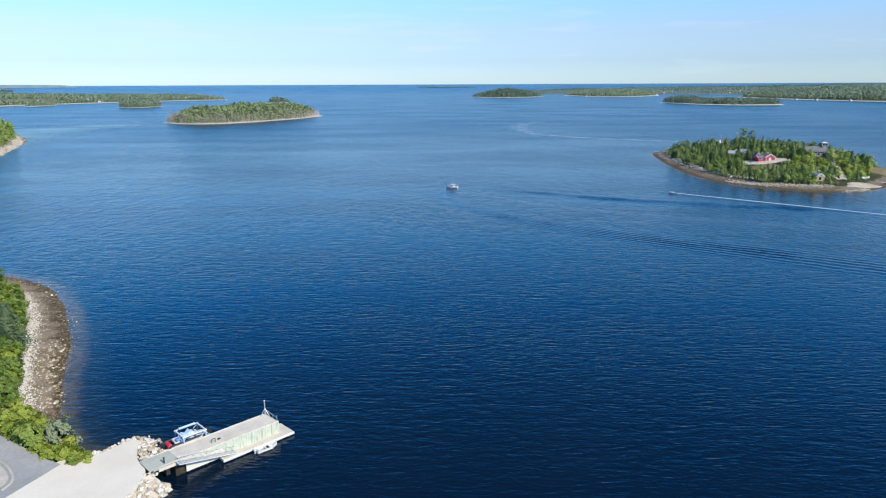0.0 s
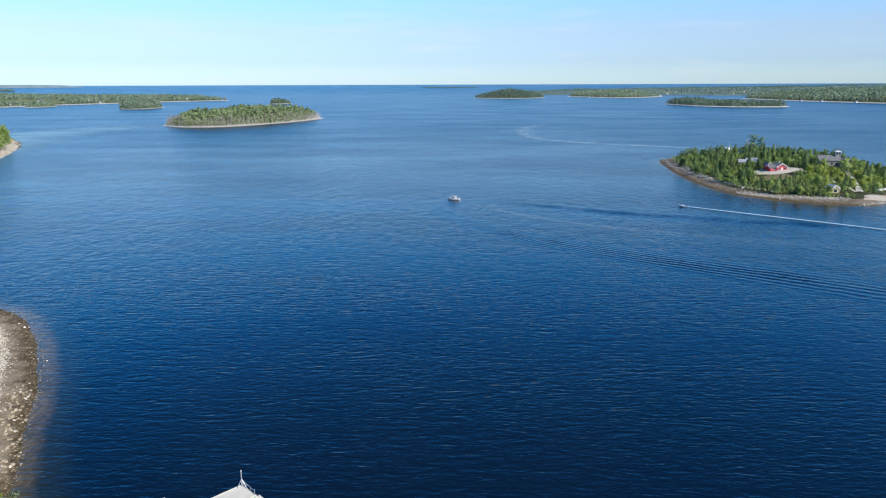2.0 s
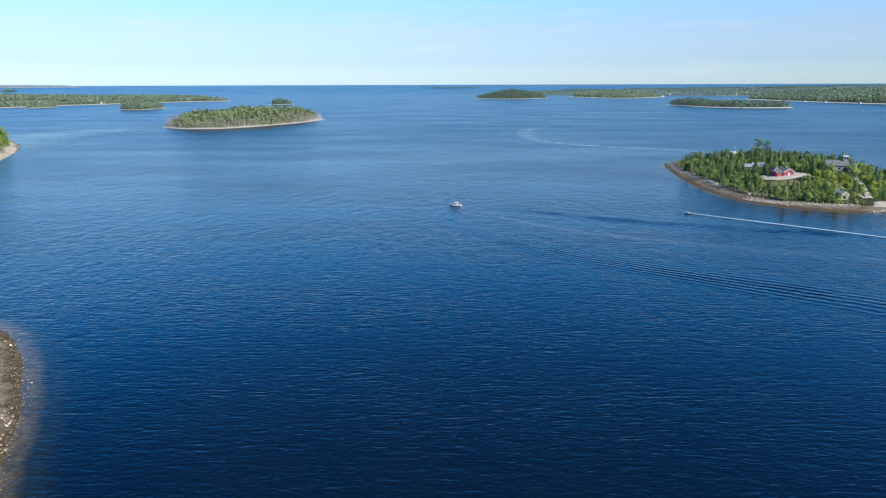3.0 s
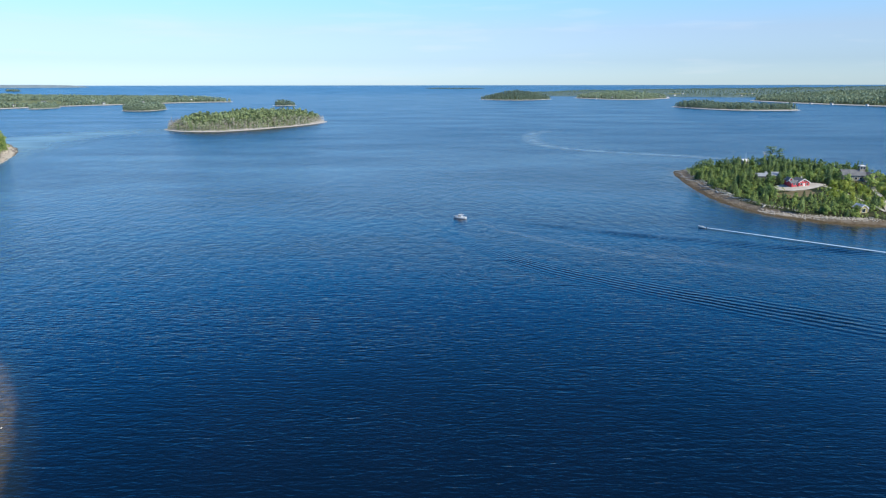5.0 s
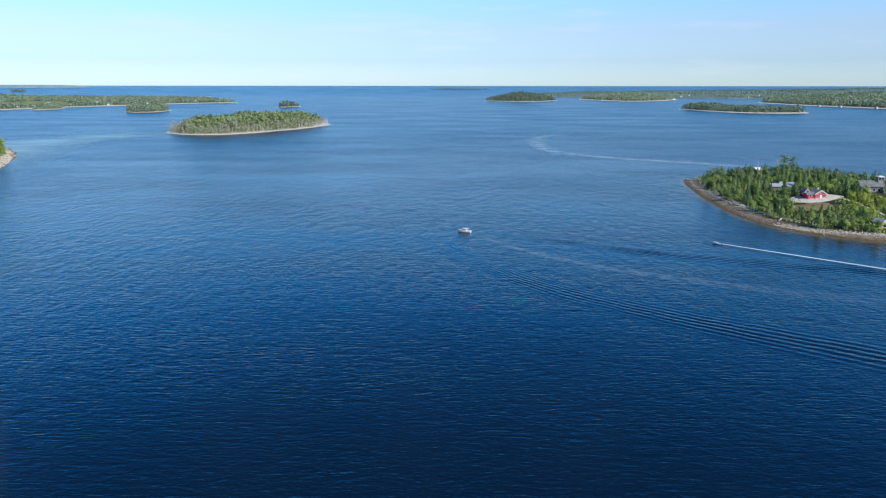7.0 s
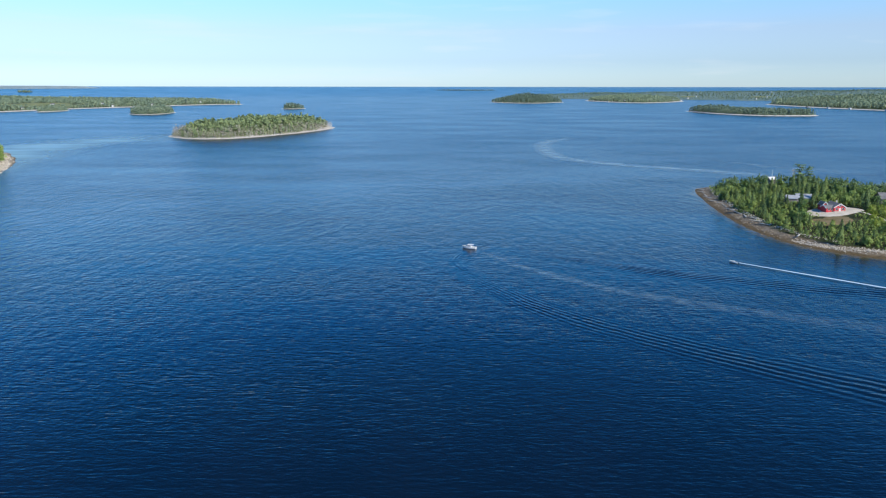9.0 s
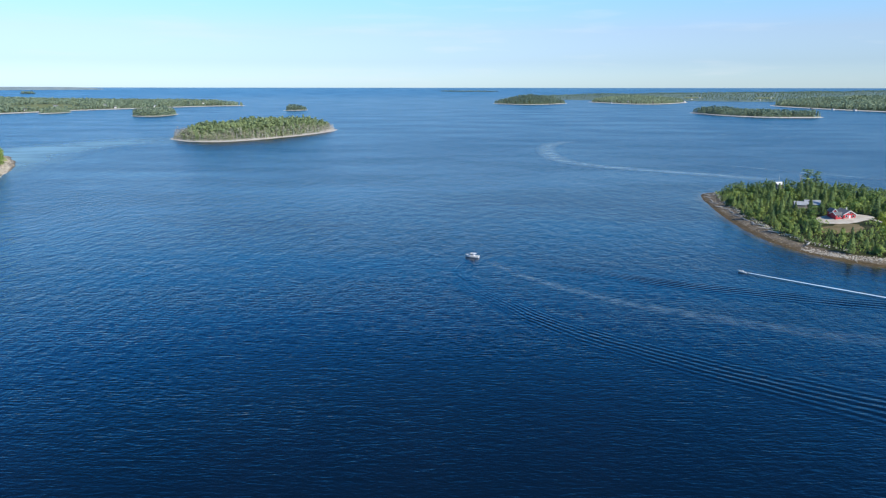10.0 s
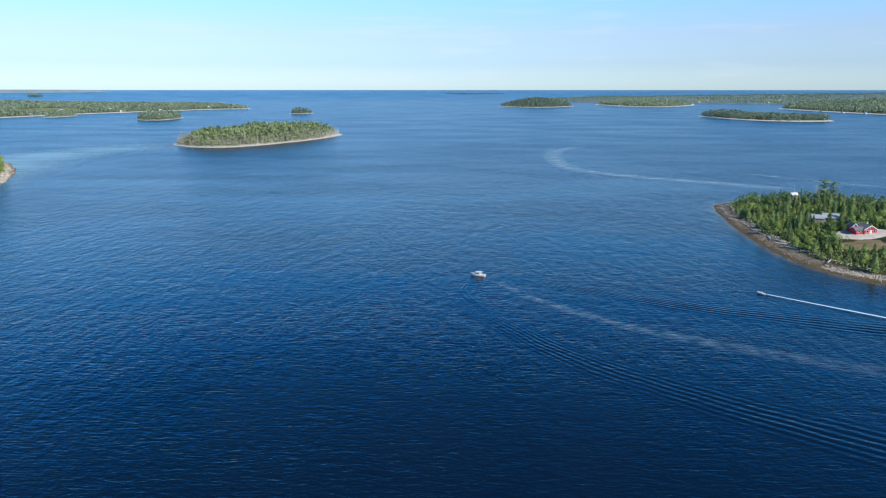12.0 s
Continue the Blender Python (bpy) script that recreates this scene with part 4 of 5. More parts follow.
def plant(tree, land, x, y, s, turn):
    return copy_thing(tree, pose(x, y, ground_at(land, x, y) - 0.1, 0, 0, turn) @ Matrix.Diagonal((s, s, s * 1.0, 1)))


def place_first(tree, land, x, y, s=1.0, turn=0.0):
    tree.matrix_world = pose(x, y, ground_at(land, x, y) - 0.1, 0, 0, turn) @ Matrix.Diagonal((s, s, s, 1))


ROAD_EDGE = np.array([(-200, 200), (-84, 103), (-70, 92.6), (-62, 86.6), (-56, 82.9), (-52.4, 80.6), (-49.9, 79.3), (-50.3, 77.4), (-52.04, 72.65), (-56, 62), (-200, 62)], float)


def bush_belt():
    """A thicket between the road and the top of the beach: rows of bushes back from its seaward edge."""
    rng = np.random.default_rng(77)
    edge = np.array([(-50.0, 83.2), (-53.6, 85.8), (-57.4, 89.4), (-62, 93.2), (-66.4, 97.2), (-70.4, 102.2), (-74.4, 109), (-78.2, 116), (-81.4, 122), (-85.4, 129), (-90, 137.4), (-95, 145.6), (-101, 153.4), (-109, 161), (-122, 170)], float)
    seg = np.r_[0, np.cumsum(np.linalg.norm(np.diff(edge, axis=0), axis=1))]
    kinds = BUSH_LIME + BUSH_GREEN
    spots = [(-46.9, 80.3, 0.8), (-48.4, 80.0, 0.86), (-48.9, 81.6, 0.95), (-50.4, 81.3, 0.95), (-50.9, 83.0, 1.0), (-52.4, 82.9, 0.95), (-54.2, 84.4, 0.95), (-56.6, 85.4, 0.95), (-58.2, 87.0, 1.05)]
    for row in range(5):
        s = 1.2 * row
        while s < seg[-1]:
            x, y = np.interp(s, seg, edge[:, 0]), np.interp(s, seg, edge[:, 1])
            q = np.interp(s + 1, seg, edge[:, 0]) - x, np.interp(s + 1, seg, edge[:, 1]) - y
            ln = math.hypot(*q) + 1e-6
            back = 0.7 + 2.2 * row + 0.5 * rng.normal()
            x, y = x + q[1] / ln * -back, y + q[0] / ln * back
            s += (2.3 if row < 2 else 2.9) + 0.5 * rng.random()
            spots.append((x, y, 0.95 + 0.45 * rng.random()))
    first = set()
    for x, y, sc in spots:
        if inside_by(ROAD_EDGE, np.array([x]), np.array([y]))[0] > -0.1 or math.hypot(x + 54.2, y - 86.8) < 1.2 or math.hypot(x + 84.6, y - 121.0) < 5.6:
            continue
        patchy = float(value_noise(np.array([x]), np.array([y]), 9, 21, 2)[0])
        k = kinds[rng.integers(3)] if patchy + 0.25 * rng.normal() > -0.05 else kinds[3 + rng.integers(2)]
        turn = 360 * rng.random()
        if k.name not in first:
            first.add(k.name)
            place_first(k, NEAR_SHORE, x, y, sc, turn)
        else:
            plant(k, NEAR_SHORE, x, y, sc, turn)
    for k in kinds:
        if k.name not in first:
            place_first(k, NEAR_SHORE, -92 + 4 * rng.random(), 120, 0.9)
    place_first(BUSH_GREY, NEAR_SHORE, -53.2, 85.9, 1.35)
    place_first(SHORE_SPRUCE[0], NEAR_SHORE, -81.9, 120.6, 0.95)
    place_first(SHORE_SPRUCE[1], NEAR_SHORE, -84.2, 124.2, 1.05, 60)
    for i, (x, y, sc) in enumerate(((-86.6, 119.8, 1.0), (-83.6, 117.2, 0.85), (-89.0, 123.6, 1.1), (-80.6, 117.0, 0.7), (-87.2, 125.6, 1.0))):
        plant(SHORE_SPRUCE[i % 2], NEAR_SHORE, x, y, sc, 100 * i)


bush_belt()


# ---- the wharf, in its own axes: x runs out to sea, y to its far side ----
WHARF = pose(-39.03, 78.83, 0, 0, 0, 45)


def wharf():
    w = thing("wharf", WHARF, "weathered concrete wharf with pale green side panels on dark piles", "wharf")
    part("deck", box(0.8, 19.0, -1.8, 1.5, 1.86, 2.22, 0.03), M_CONC, w)
    part("edge_beam", box(1.4, 19.02, -1.92, -1.74, 1.62, 2.28, 0.02), M_CONC, w)
    part("edge_beam", box(1.4, 19.02, 1.44, 1.62, 1.66, 2.28, 0.02), M_CONC, w)
    bm = box(0.2, 4.2, -2.1, 1.42, 2.225, 2.245, 0.005)
    part("ramp_plate", bm, M_PLATE, w, "pale green ribbed transition plate")
    post = None
    for i in range(14):
        x = 5.7 + i * 1.02
        if post is None:
            post = part("panel_post", box(-0.05, 0.05, -1.98, -1.86, 0.30, 2.32, 0.01), M_CONC, w)
            post.location.x = x
        else:
            same_part("panel_post", post, w, pose(x, 0, 0))
    panel = None
    for i in range(13):
        m = pose(5.7 + 0.51 + i * 1.02, 0, 0)
        if panel is None:
            panel = part("side_panel", box(-0.45, 0.45, -1.945, -1.895, 0.52, 2.18, 0.008), M_PANEL, w, "weathered pale green panel")
            panel.matrix_local = m
        else:
            same_part("side_panel", panel, w, m, "weathered pale green panel")
    pile = None
    for x in (4.2, 5.0, 9.0, 13.5, 18.2):
        for y in (-1.45, 1.2):
            if pile is None:
                pile = part("pile", rod((0, 0, -3), (0, 0, 2.05), 0.17, 9), M_PILE, w)
                pile.matrix_local = pose(x, y, 0)
            else:
                same_part("pile", pile, w, pose(x, y, 0))
    # solid near-black block: timber bent plus the shaded void under the deck
    part("bent", box(3.6, 5.4, -1.70, 1.4, -0.6, 1.84, 0.02), M_TIMBER, w, "timber bent with the dark void drawn as a solid block")
    part("cross_beam", box(2.4, 2.9, -1.7, 1.4, 0.6, 1.84, 0.02), M_TIMBER, w)
    part("fascia", box(4.9, 10.2, -2.08, -1.96, 0.25, 1.60, 0.02), M_CONC, w, "tan concrete side beam")
    # hose reel and ladder hoops on the deck
    bm = bmesh.new()
    rod((9.2, -0.9, 2.2), (9.2, -0.9, 2.8), 0.045, 6, bm)
    rod((9.2, -0.9, 2.8), (9.7, -0.9, 2.8), 0.045, 6, bm)
    rod((9.7, -0.9, 2.8), (9.7, -0.9, 2.2), 0.045, 6, bm)
    part("ladder_hoop", bm, M_BLACK, w, "black ladder hoops")
    part("cleat", box(10.2, 10.6, -0.7, -0.5, 2.22, 2.42, 0.03), M_BLACK, w)
    # mast with its legs, at the seaward end
    mast = part("mast", rod((18.7, 1.2, 2.2), (18.7, 1.2, 4.5), 0.07, 8), M_ALU, w, "slim grey light mast on splayed legs")
    for dx, dy in ((-0.75, 0.0), (0.25, -0.8), (0.25, 0.25)):
        part("leg", rod((18.7 + dx, 1.2 + dy, 2.2), (18.7, 1.2, 3.3), 0.05, 6), M_ALU, mast)
    part("lamp_head", box(18.6, 18.8, 1.12, 1.28, 4.46, 4.56, 0.02), M_WHITE, mast)
    rail = part("end_rail", rod((18.9, 1.1, 2.95), (18.9, -1.75, 2.75), 0.035, 6), M_ALU, w)
    for y, h in ((0.4, 2.9), (-0.6, 2.85), (-1.7, 3.1)):
        part("rail_post", rod((18.9, y, 2.2), (18.9, y, h), 0.035, 6), M_ALU, rail)
    return w


def float_dock():
    f = thing("floating_dock", WHARF, "pale concrete floating dock along the wharf", "dock")
    part("deck", box(9.5, 20.6, -3.35, 0.3, 0.14, 0.52, 0.03), M_CONC, f)
    part("fender", box(9.45, 20.65, -3.43, -3.35, 0.18, 0.46, 0.02), M_WHITE, f)
    part("fender", box(20.6, 20.68, -3.35, 0.3, 0.18, 0.46, 0.02), M_WHITE, f)
    part("hull", box(9.65, 20.45, -3.2, 0.2, -0.5, 0.14, 0.05), M_HULL, f)
    for x in (10.2, 15.5, 19.9):
        part("cleat", box(x, x + 0.35, -3.25, -3.13, 0.52, 0.64, 0.02), M_ALU, f)


def gangway():
    g = thing("gangway", WHARF, "aluminium lattice gangway sloping down to the floating dock", "gangway")
    a, b = Vector((3.6, -2.62, 2.24)), Vector((11.6, -2.72, 0.62))
    d = b - a
    ang = math.atan2(d.z, d.x)
    m = Matrix.Translation(a) @ Euler((0, -ang, 0)).to_matrix().to_4x4()
    L = d.length
    deck = part("deck", box(0, L, -0.46, 0.46, -0.06, 0.04, 0.01), M_GALV, g)
    deck.matrix_local = m
    for side in (-0.47, 0.47):
        rail = part("side_truss", rod((0, side, 0.72), (L, side, 0.72), 0.045, 6), M_GALV, g)
        rail.matrix_local = m
        n = 9
        bm = bmesh.new()
        for i in range(n):
            rod((L * i / n, side, 0), (L * (i + 0.5) / n, side, 0.72), 0.03, 5, bm)
            rod((L * (i + 0.5) / n, side, 0.72), (L * (i + 1) / n, side, 0), 0.03, 5, bm)
        part("lattice", bm, M_GALV, rail)
        part("bottom_chord", rod((0, side, 0.0), (L, side, 0.0), 0.05, 6), M_WHITE, rail)
    return g


def hull_bm(length, beam, height, sheer=0.25, transom=0.85):
    """A boat's shell: pointed bow, hollow inside left open at the top. Bow towards +x."""
    rings = []
    for i in range(11):
        t = i / 10
        w = beam / 2 * (transom + (1 - transom) * min(1, t * 3)) * (1 - max(0, (t - 0.45) / 0.55) ** 2.2)
        w = max(w, 0.015)
        top = height + sheer * t * t
        keel = 0.45 * height * max(0, (t - 0.7) / 0.3) ** 2
        x = -length / 2 + length * t
        rings.append([(x, -w, top), (x, -w * 0.94, keel + 0.45 * height), (x, -w * 0.6, keel + 0.1 * height), (x, 0, keel),
                      (x, w * 0.6, keel + 0.1 * height), (x, w * 0.94, keel + 0.45 * height), (x, w, top)])
    bm = bmesh.new()
    vs = [[bm.verts.new(p) for p in r] for r in rings]
    for a, b in zip(vs, vs[1:]):
        for i in range(6):
            bm.faces.new((a[i], a[i + 1], b[i + 1], b[i]))
    bm.faces.new(vs[0])
    bmesh.ops.recalc_face_normals(bm, faces=bm.faces)
    geom = bmesh.ops.solidify(bm, geom=bm.faces[:], thickness=0.05)
    return bm


def outboard(parent, x, z):
    o = part("outboard_motor", box(x - 0.55, x - 0.05, -0.2, 0.2, z, z + 0.55, 0.08), M_HULL, parent, "dark outboard motor")
    part("lower_unit", box(x - 0.4, x - 0.2, -0.08, 0.08, z - 0.75, z + 0.02, 0.03), M_BLACK, o)
    return o


def dinghy():
    m = WHARF @ pose(15.6, -4.15, -0.1, 0, 0, -4) @ Matrix.Scale(0.86, 4)
    b = thing("dinghy", m, "small white open dinghy with a pale outboard beside the dock", "boat")
    part("hull", hull_bm(3.7, 1.55, 0.62), M_WHITE, b)
    part("floor", box(-1.75, 0.9, -0.6, 0.6, 0.16, 0.22, 0.02), M_ALU, b)
    part("thwart", box(-0.3, 0.0, -0.7, 0.7, 0.42, 0.47, 0.01), M_WHITE, b)
    part("thwart", box(-1.55, -1.2, -0.68, 0.68, 0.42, 0.47, 0.01), M_WHITE, b)
    part("console", box(-0.05, 0.3, -0.5, 0.1, 0.2, 0.75, 0.05), M_HULL, b)
    o = part("outboard_motor", box(-2.25, -1.87, -0.16, 0.16, 0.55, 0.98, 0.07), M_WHITE, b, "white outboard motor")
    part("lower_unit", box(-2.15, -1.98, -0.07, 0.07, -0.2, 0.58, 0.02), M_WHITE, o)


def boat_lift():
    m = WHARF @ pose(8.2, 3.4, -0.35)
    f = thing("boat_lift", m, "pale blue and white steel boat lift beside the wharf", "boat lift")
    for x in (-1.6, 1.6):
        for y in (-1.35, 1.35):
            part("post", box(x - 0.07, x + 0.07, y - 0.07, y + 0.07, -1.5, 3.25, 0.02), M_BLUE, f)
    for y in (-1.35, 1.35):
        part("top_beam", box(-1.75, 1.75, y - 0.08, y + 0.08, 3.2, 3.36, 0.02), M_WHITE, f)
    for x in (-1.6, 1.6):
        part("cross_beam", box(x - 0.1, x + 0.1, -1.3, 1.3, 3.17, 3.36, 0.02), M_WHITE, f)
    for y in (-1.35, 1.35):
        part("brace", rod((-1.6, y, 0.9), (1.6, y, 3.1), 0.05, 6), M_BLUE, f)
    part("motor_cover", box(-1.9, -1.3, -1.1, -0.5, 2.3, 3.0, 0.08), M_CANVAS, f, "blue canvas motor cover")
    part("hoist_drum", rod((-1.2, 1.1, 3.5), (1.2, 1.1, 3.5), 0.16, 9), M_BLUE, f)
    part("walkway", box(-1.9, 1.9, 1.45, 2.05, 0.75, 0.85, 0.01), M_ALU, f)
    part("drive_box", box(1.7, 2.25, -1.75, -1.15, 1.5, 2.5, 0.08), M_TEAL, f, "turquoise drive box")
    part("guide_wheel", rod((1.95, -1.75, 2.0), (1.95, -1.62, 2.0), 0.5, 14), M_BLUE, f, "pale blue winding wheel")
    for x in (-1.2, 1.2):
        part("cradle_beam", box(x - 0.1, x + 0.1, -1.3, 1.3, 0.55, 0.7, 0.02), M_BLUE, f)


def lifted_boat():
    m = WHARF @ pose(8.0, 3.3, 1.2, 0, 0, 0)
    b = thing("motor_boat", m, "dark-hulled motor boat with white deck and red stern on the lift", "boat")
    part("hull", hull_bm(6.4, 2.1, 0.85), M_HULL, b)
    part("deck", box(0.6, 2.3, -0.75, 0.75, 0.86, 0.95, 0.05), M_WHITE, b)
    part("sponson", rod((-3.1, -0.95, 0.9), (1.6, -0.95, 0.98), 0.16, 8), M_HULL, b)
    part("sponson", rod((-3.1, 0.95, 0.9), (1.6, 0.95, 0.98), 0.16, 8), M_HULL, b)
    part("stern_cover", box(-3.4, -2.75, -0.75, 0.75, 0.55, 1.1, 0.15), M_RED, b, "bright red stern cover")
    c = part("console", box(-0.5, 0.5, -0.5, 0.5, 0.8, 1.7, 0.1), M_WHITE, b)
    part("windscreen", box(0.45, 0.52, -0.45, 0.45, 1.7, 2.05, 0.01), M_GLASS, c)
    part("seat", box(-1.3, -0.8, -0.5, 0.5, 0.7, 1.4, 0.08), M_CANVAS, b)
    part("engine_hatch", box(-2.4, -1.5, -0.6, 0.6, 0.8, 1.25, 0.1), M_WHITE, b)
    part("locker", box(1.0, 1.8, -0.5, 0.1, 0.95, 1.35, 0.06), M_BLUE, b, "pale blue deck locker")
    part("tarpaulin", box(-2.3, -1.6, -0.9, -0.3, 1.25, 1.6, 0.12), M_CANVAS, b, "bundled blue tarpaulin")
    part("rub_strake", rod((-3.1, -1.06, 0.72), (1.4, -1.04, 0.8), 0.06, 6), M_WHITE, b)
    part("rub_strake", rod((-3.1, 1.06, 0.72), (1.4, 1.04, 0.8), 0.06, 6), M_WHITE, b)
    cover = part("boat_cover", loft([[(x, -w, z0), (x, -0.5 * w, z1), (x, 0.4 * w, z1 + 0.12), (x, w, z0 + 0.1)] for x, w, z0, z1 in ((-1.6, 0.4, 1.2, 1.35), (-1.1, 0.85, 1.1, 1.75), (-0.6, 0.6, 1.2, 1.5), (-0.1, 0.9, 1.1, 1.95), (0.5, 0.5, 1.1, 1.3), (0.9, 0.7, 1.0, 1.5), (1.3, 0.3, 1.0, 1.1))]), M_BLUE, b, "crumpled pale blue boat cover")
    part("strap", box(-0.42, -0.32, -0.95, 0.95, 1.15, 1.22, 0.01), M_WHITE, cover)
    for x in (-1.3, 0.6):
        for y in (-0.72, 0.72):
            part("grab_pole", rod((x, y, 0.85), (x, y, 1.66), 0.025, 5), M_ALU, b)
    outboard(b, -3.45, 0.9)


wharf()
float_dock()
gangway()
dinghy()
boat_lift()
lifted_boat()
bollard = thing("bollard", WHARF @ pose(2.4, -1.3, 2.24), "short dark mooring bollard on the ramp plate", "bollard")
part("post", rod((0, 0, 0), (0, 0, 0.75), 0.09, 9), M_BLACK, bollard)
part("cap", rod((0, 0, 0.72), (0, 0, 0.82), 0.13, 9), M_BLACK, bollard)


# ---- the island: yards and buildings ----
def patch(name, land, centre, rx, ry, turn, lift, material, label, category="yard", seed=3, ragged=0.14):
    """A ground patch that follows the land a hand above it, with an uneven edge."""
    rng = np.random.default_rng(seed)
    ring = 36
    wob = 1 + ragged * np.interp(np.arange(ring) % ring, np.arange(0, ring + 4, 4), np.r_[rng.normal(size=9), 0][:10])
    verts, faces = [], []
    c, s = math.cos(radians(turn)), math.sin(radians(turn))
    for k in range(6):
        q = k / 5
        for i in range(ring):
            a = 2 * math.pi * i / ring
            px, py = rx * q * wob[i] * math.cos(a), ry * q * wob[i] * math.sin(a)
            x, y = centre[0] + px * c - py * s, centre[1] + px * s + py * c
            verts.append((x, y, ground_at(land, x, y) + lift - (0.25 if k == 5 else 0)))
    for k in range(5):
        for i in range(ring):
            j = (i + 1) % ring
            faces.append((k * ring + i, k * ring + j, (k + 1) * ring + j, (k + 1) * ring + i))
    ob = mesh_object(name, verts, faces, material, smooth=True)
    return tagged(ob, label, category, kind="structure")


def lane(name, land, points, width, lift, material, label):
    p = rounded(points, 2, closed=False)
    d = np.gradient(p, axis=0)
    d /= np.linalg.norm(d, axis=1)[:, None]
    n = np.stack([-d[:, 1], d[:, 0]], 1)
    verts, faces = [], []
    for a, k in zip(p, n):
        for s in (-0.5, -0.2, 0.2, 0.5):
            x, y = a + k * width * s
            verts.append((x, y, ground_at(land, x, y) + lift - (0.15 if abs(s) == 0.5 else 0)))
    for i in range(len(p) - 1):
        for j in range(3):
            faces.append((4 * i + j, 4 * i + j + 1, 4 * i + j + 5, 4 * i + j + 4))
    ob = mesh_object(name, verts, faces, material, smooth=True)
    return tagged(ob, label, "path", kind="structure")


patch("yard_gravel", HOME_ISLE, (185.5, 394), 13, 10.5, 20, 0.45, M_GRAVEL, "pale gravel yard round the red house", seed=5)
patch("yard_grass", HOME_ISLE, (174.5, 376), 10, 8, 20, 0.4, M_DRYGRASS, "dry brown grass slope below the yard", "grass", seed=6)
patch("landing_gravel", HOME_ISLE, (203, 329.0), 13, 3.6, 24, 0.3, M_SAND, "pale sand and gravel landing above the beach", "yard", seed=8)
patch("landing_field", HOME_ISLE, (240, 372), 8, 17, -34, 0.3, M_DRYGRASS, "bare brown ground beside the landing", "ground", seed=12)
lane("path_drive", HOME_ISLE, [(194, 390), (198, 380), (199, 366), (197, 350), (196, 335)], 1.7, 0.5, M_GRAVEL, "pale gravel drive down to the landing")
lane("path_walk", HOME_ISLE, [(198, 336), (206, 352), (216, 374), (226, 398)], 3.0, 0.5, M_GRAVEL, "pale straight walk up to the grey house")


def gable_house(parent, cx, cy, lx, ly, wall_h, roof_h, wall_mat, roof_mat, ridge="x", trim=None, over=0.5, z0=0.0, names=("wall", "roof")):
    """Walls with gables, and a roof of two thick slopes; ridge along x or y. Returns the two parts."""
    turn = pose(cx, cy, z0, 0, 0, 0 if ridge == "x" else 90)
    a, b = (lx / 2, ly / 2) if ridge == "x" else (ly / 2, lx / 2)
    bm = bmesh.new()
    loft([[(x, -b, -1.2), (x, -b, wall_h), (x, 0, wall_h + roof_h), (x, b, wall_h), (x, b, -1.2)] for x in (-a, a)], bm)
    wall = part(names[0], bm, wall_mat, parent)
    wall.matrix_local = turn
    bm = bmesh.new()
    k = roof_h / b
    e = b + over
    t = 0.22
    for s in (-1, 1):
        loft([[(x, 0, wall_h + roof_h + 0.02), (x, s * e, wall_h - k * over + 0.02), (x, s * e, wall_h - k * over + t), (x, 0, wall_h + roof_h + t)] for x in (-a - over, a + over)], bm)
    roof = part(names[1], bm, roof_mat, parent)
    roof.matrix_local = turn
    if trim:
        for x in (-a - over - 0.03, a + over + 0.03):
            bm = bmesh.new()
            for s in (-1, 1):
                loft([[(x - 0.06, 0, wall_h + roof_h - 0.3), (x - 0.06, s * e, wall_h - k * over - 0.3), (x - 0.06, s * e, wall_h - k * over + t + 0.04), (x - 0.06, 0, wall_h + roof_h + t + 0.04)],
                      [(x + 0.06, 0, wall_h + roof_h - 0.3), (x + 0.06, s * e, wall_h - k * over - 0.3), (x + 0.06, s * e, wall_h - k * over + t + 0.04), (x + 0.06, 0, wall_h + roof_h + t + 0.04)]], bm)
            part("gable_trim", bm, trim, roof, "white painted gable board")
    return wall, roof


def opening(wall, name, x, y, z, w, h, face, frame_mat, pane_mat):
    """A framed window or door set 4 cm proud on a wall face; face is the outward side: -x, +x, -y, +y."""
    turn = {"-y": 0, "+x": 90, "+y": 180, "-x": 270}[face]
    bm = bmesh.new()
    for x0, x1, z0, z1 in ((-w / 2 - 0.12, -w / 2, -0.1, h + 0.12), (w / 2, w / 2 + 0.12, -0.1, h + 0.12), (-w / 2, w / 2, h, h + 0.12), (-w / 2, w / 2, -0.1, 0)):
        box(x0, x1, -0.08, 0.04, z0, z1, 0.0, bm)
    o = part(name, bm, frame_mat, wall.parent)
    o.matrix_local = pose(x, y, z, 0, 0, turn)
    p = part("pane", box(-w / 2, w / 2, -0.04, 0.03, 0, h, 0.0), pane_mat, o)
    return o


def red_house():
    z = ground_at(HOME_ISLE, 186.5, 394) + 0.4
    h = thing("house", pose(186.0, 395.0, z, 0, 0, 4) @ Matrix.Scale(0.72, 4), "red wooden house with white gable trim and grey roof", "house")
    w, r = gable_house(h, 1.5, 1.5, 8.2, 10.5, 2.9, 2.4, M_RED, M_SHINGLE, "y", M_WHITE)
    opening(w, "window", -0.6, -3.80, 0.9, 1.3, 1.4, "-y", M_WHITE, M_GLASS)
    opening(w, "door", 1.6, -3.80, 0.0, 1.1, 2.1, "-y", M_WHITE, M_WHITE)
    opening(w, "window", 3.8, -3.80, 0.9, 1.3, 1.4, "-y", M_WHITE, M_GLASS)
    opening(w, "window", 1.5, -3.80, 3.3, 1.0, 1.0, "-y", M_WHITE, M_GLASS)
    w2, r2 = gable_house(h, -4.8, 0.3, 5.2, 6.5, 2.4, 1.3, M_RED, M_SHINGLE, "x", M_WHITE, names=("wing_wall", "wing_roof"))
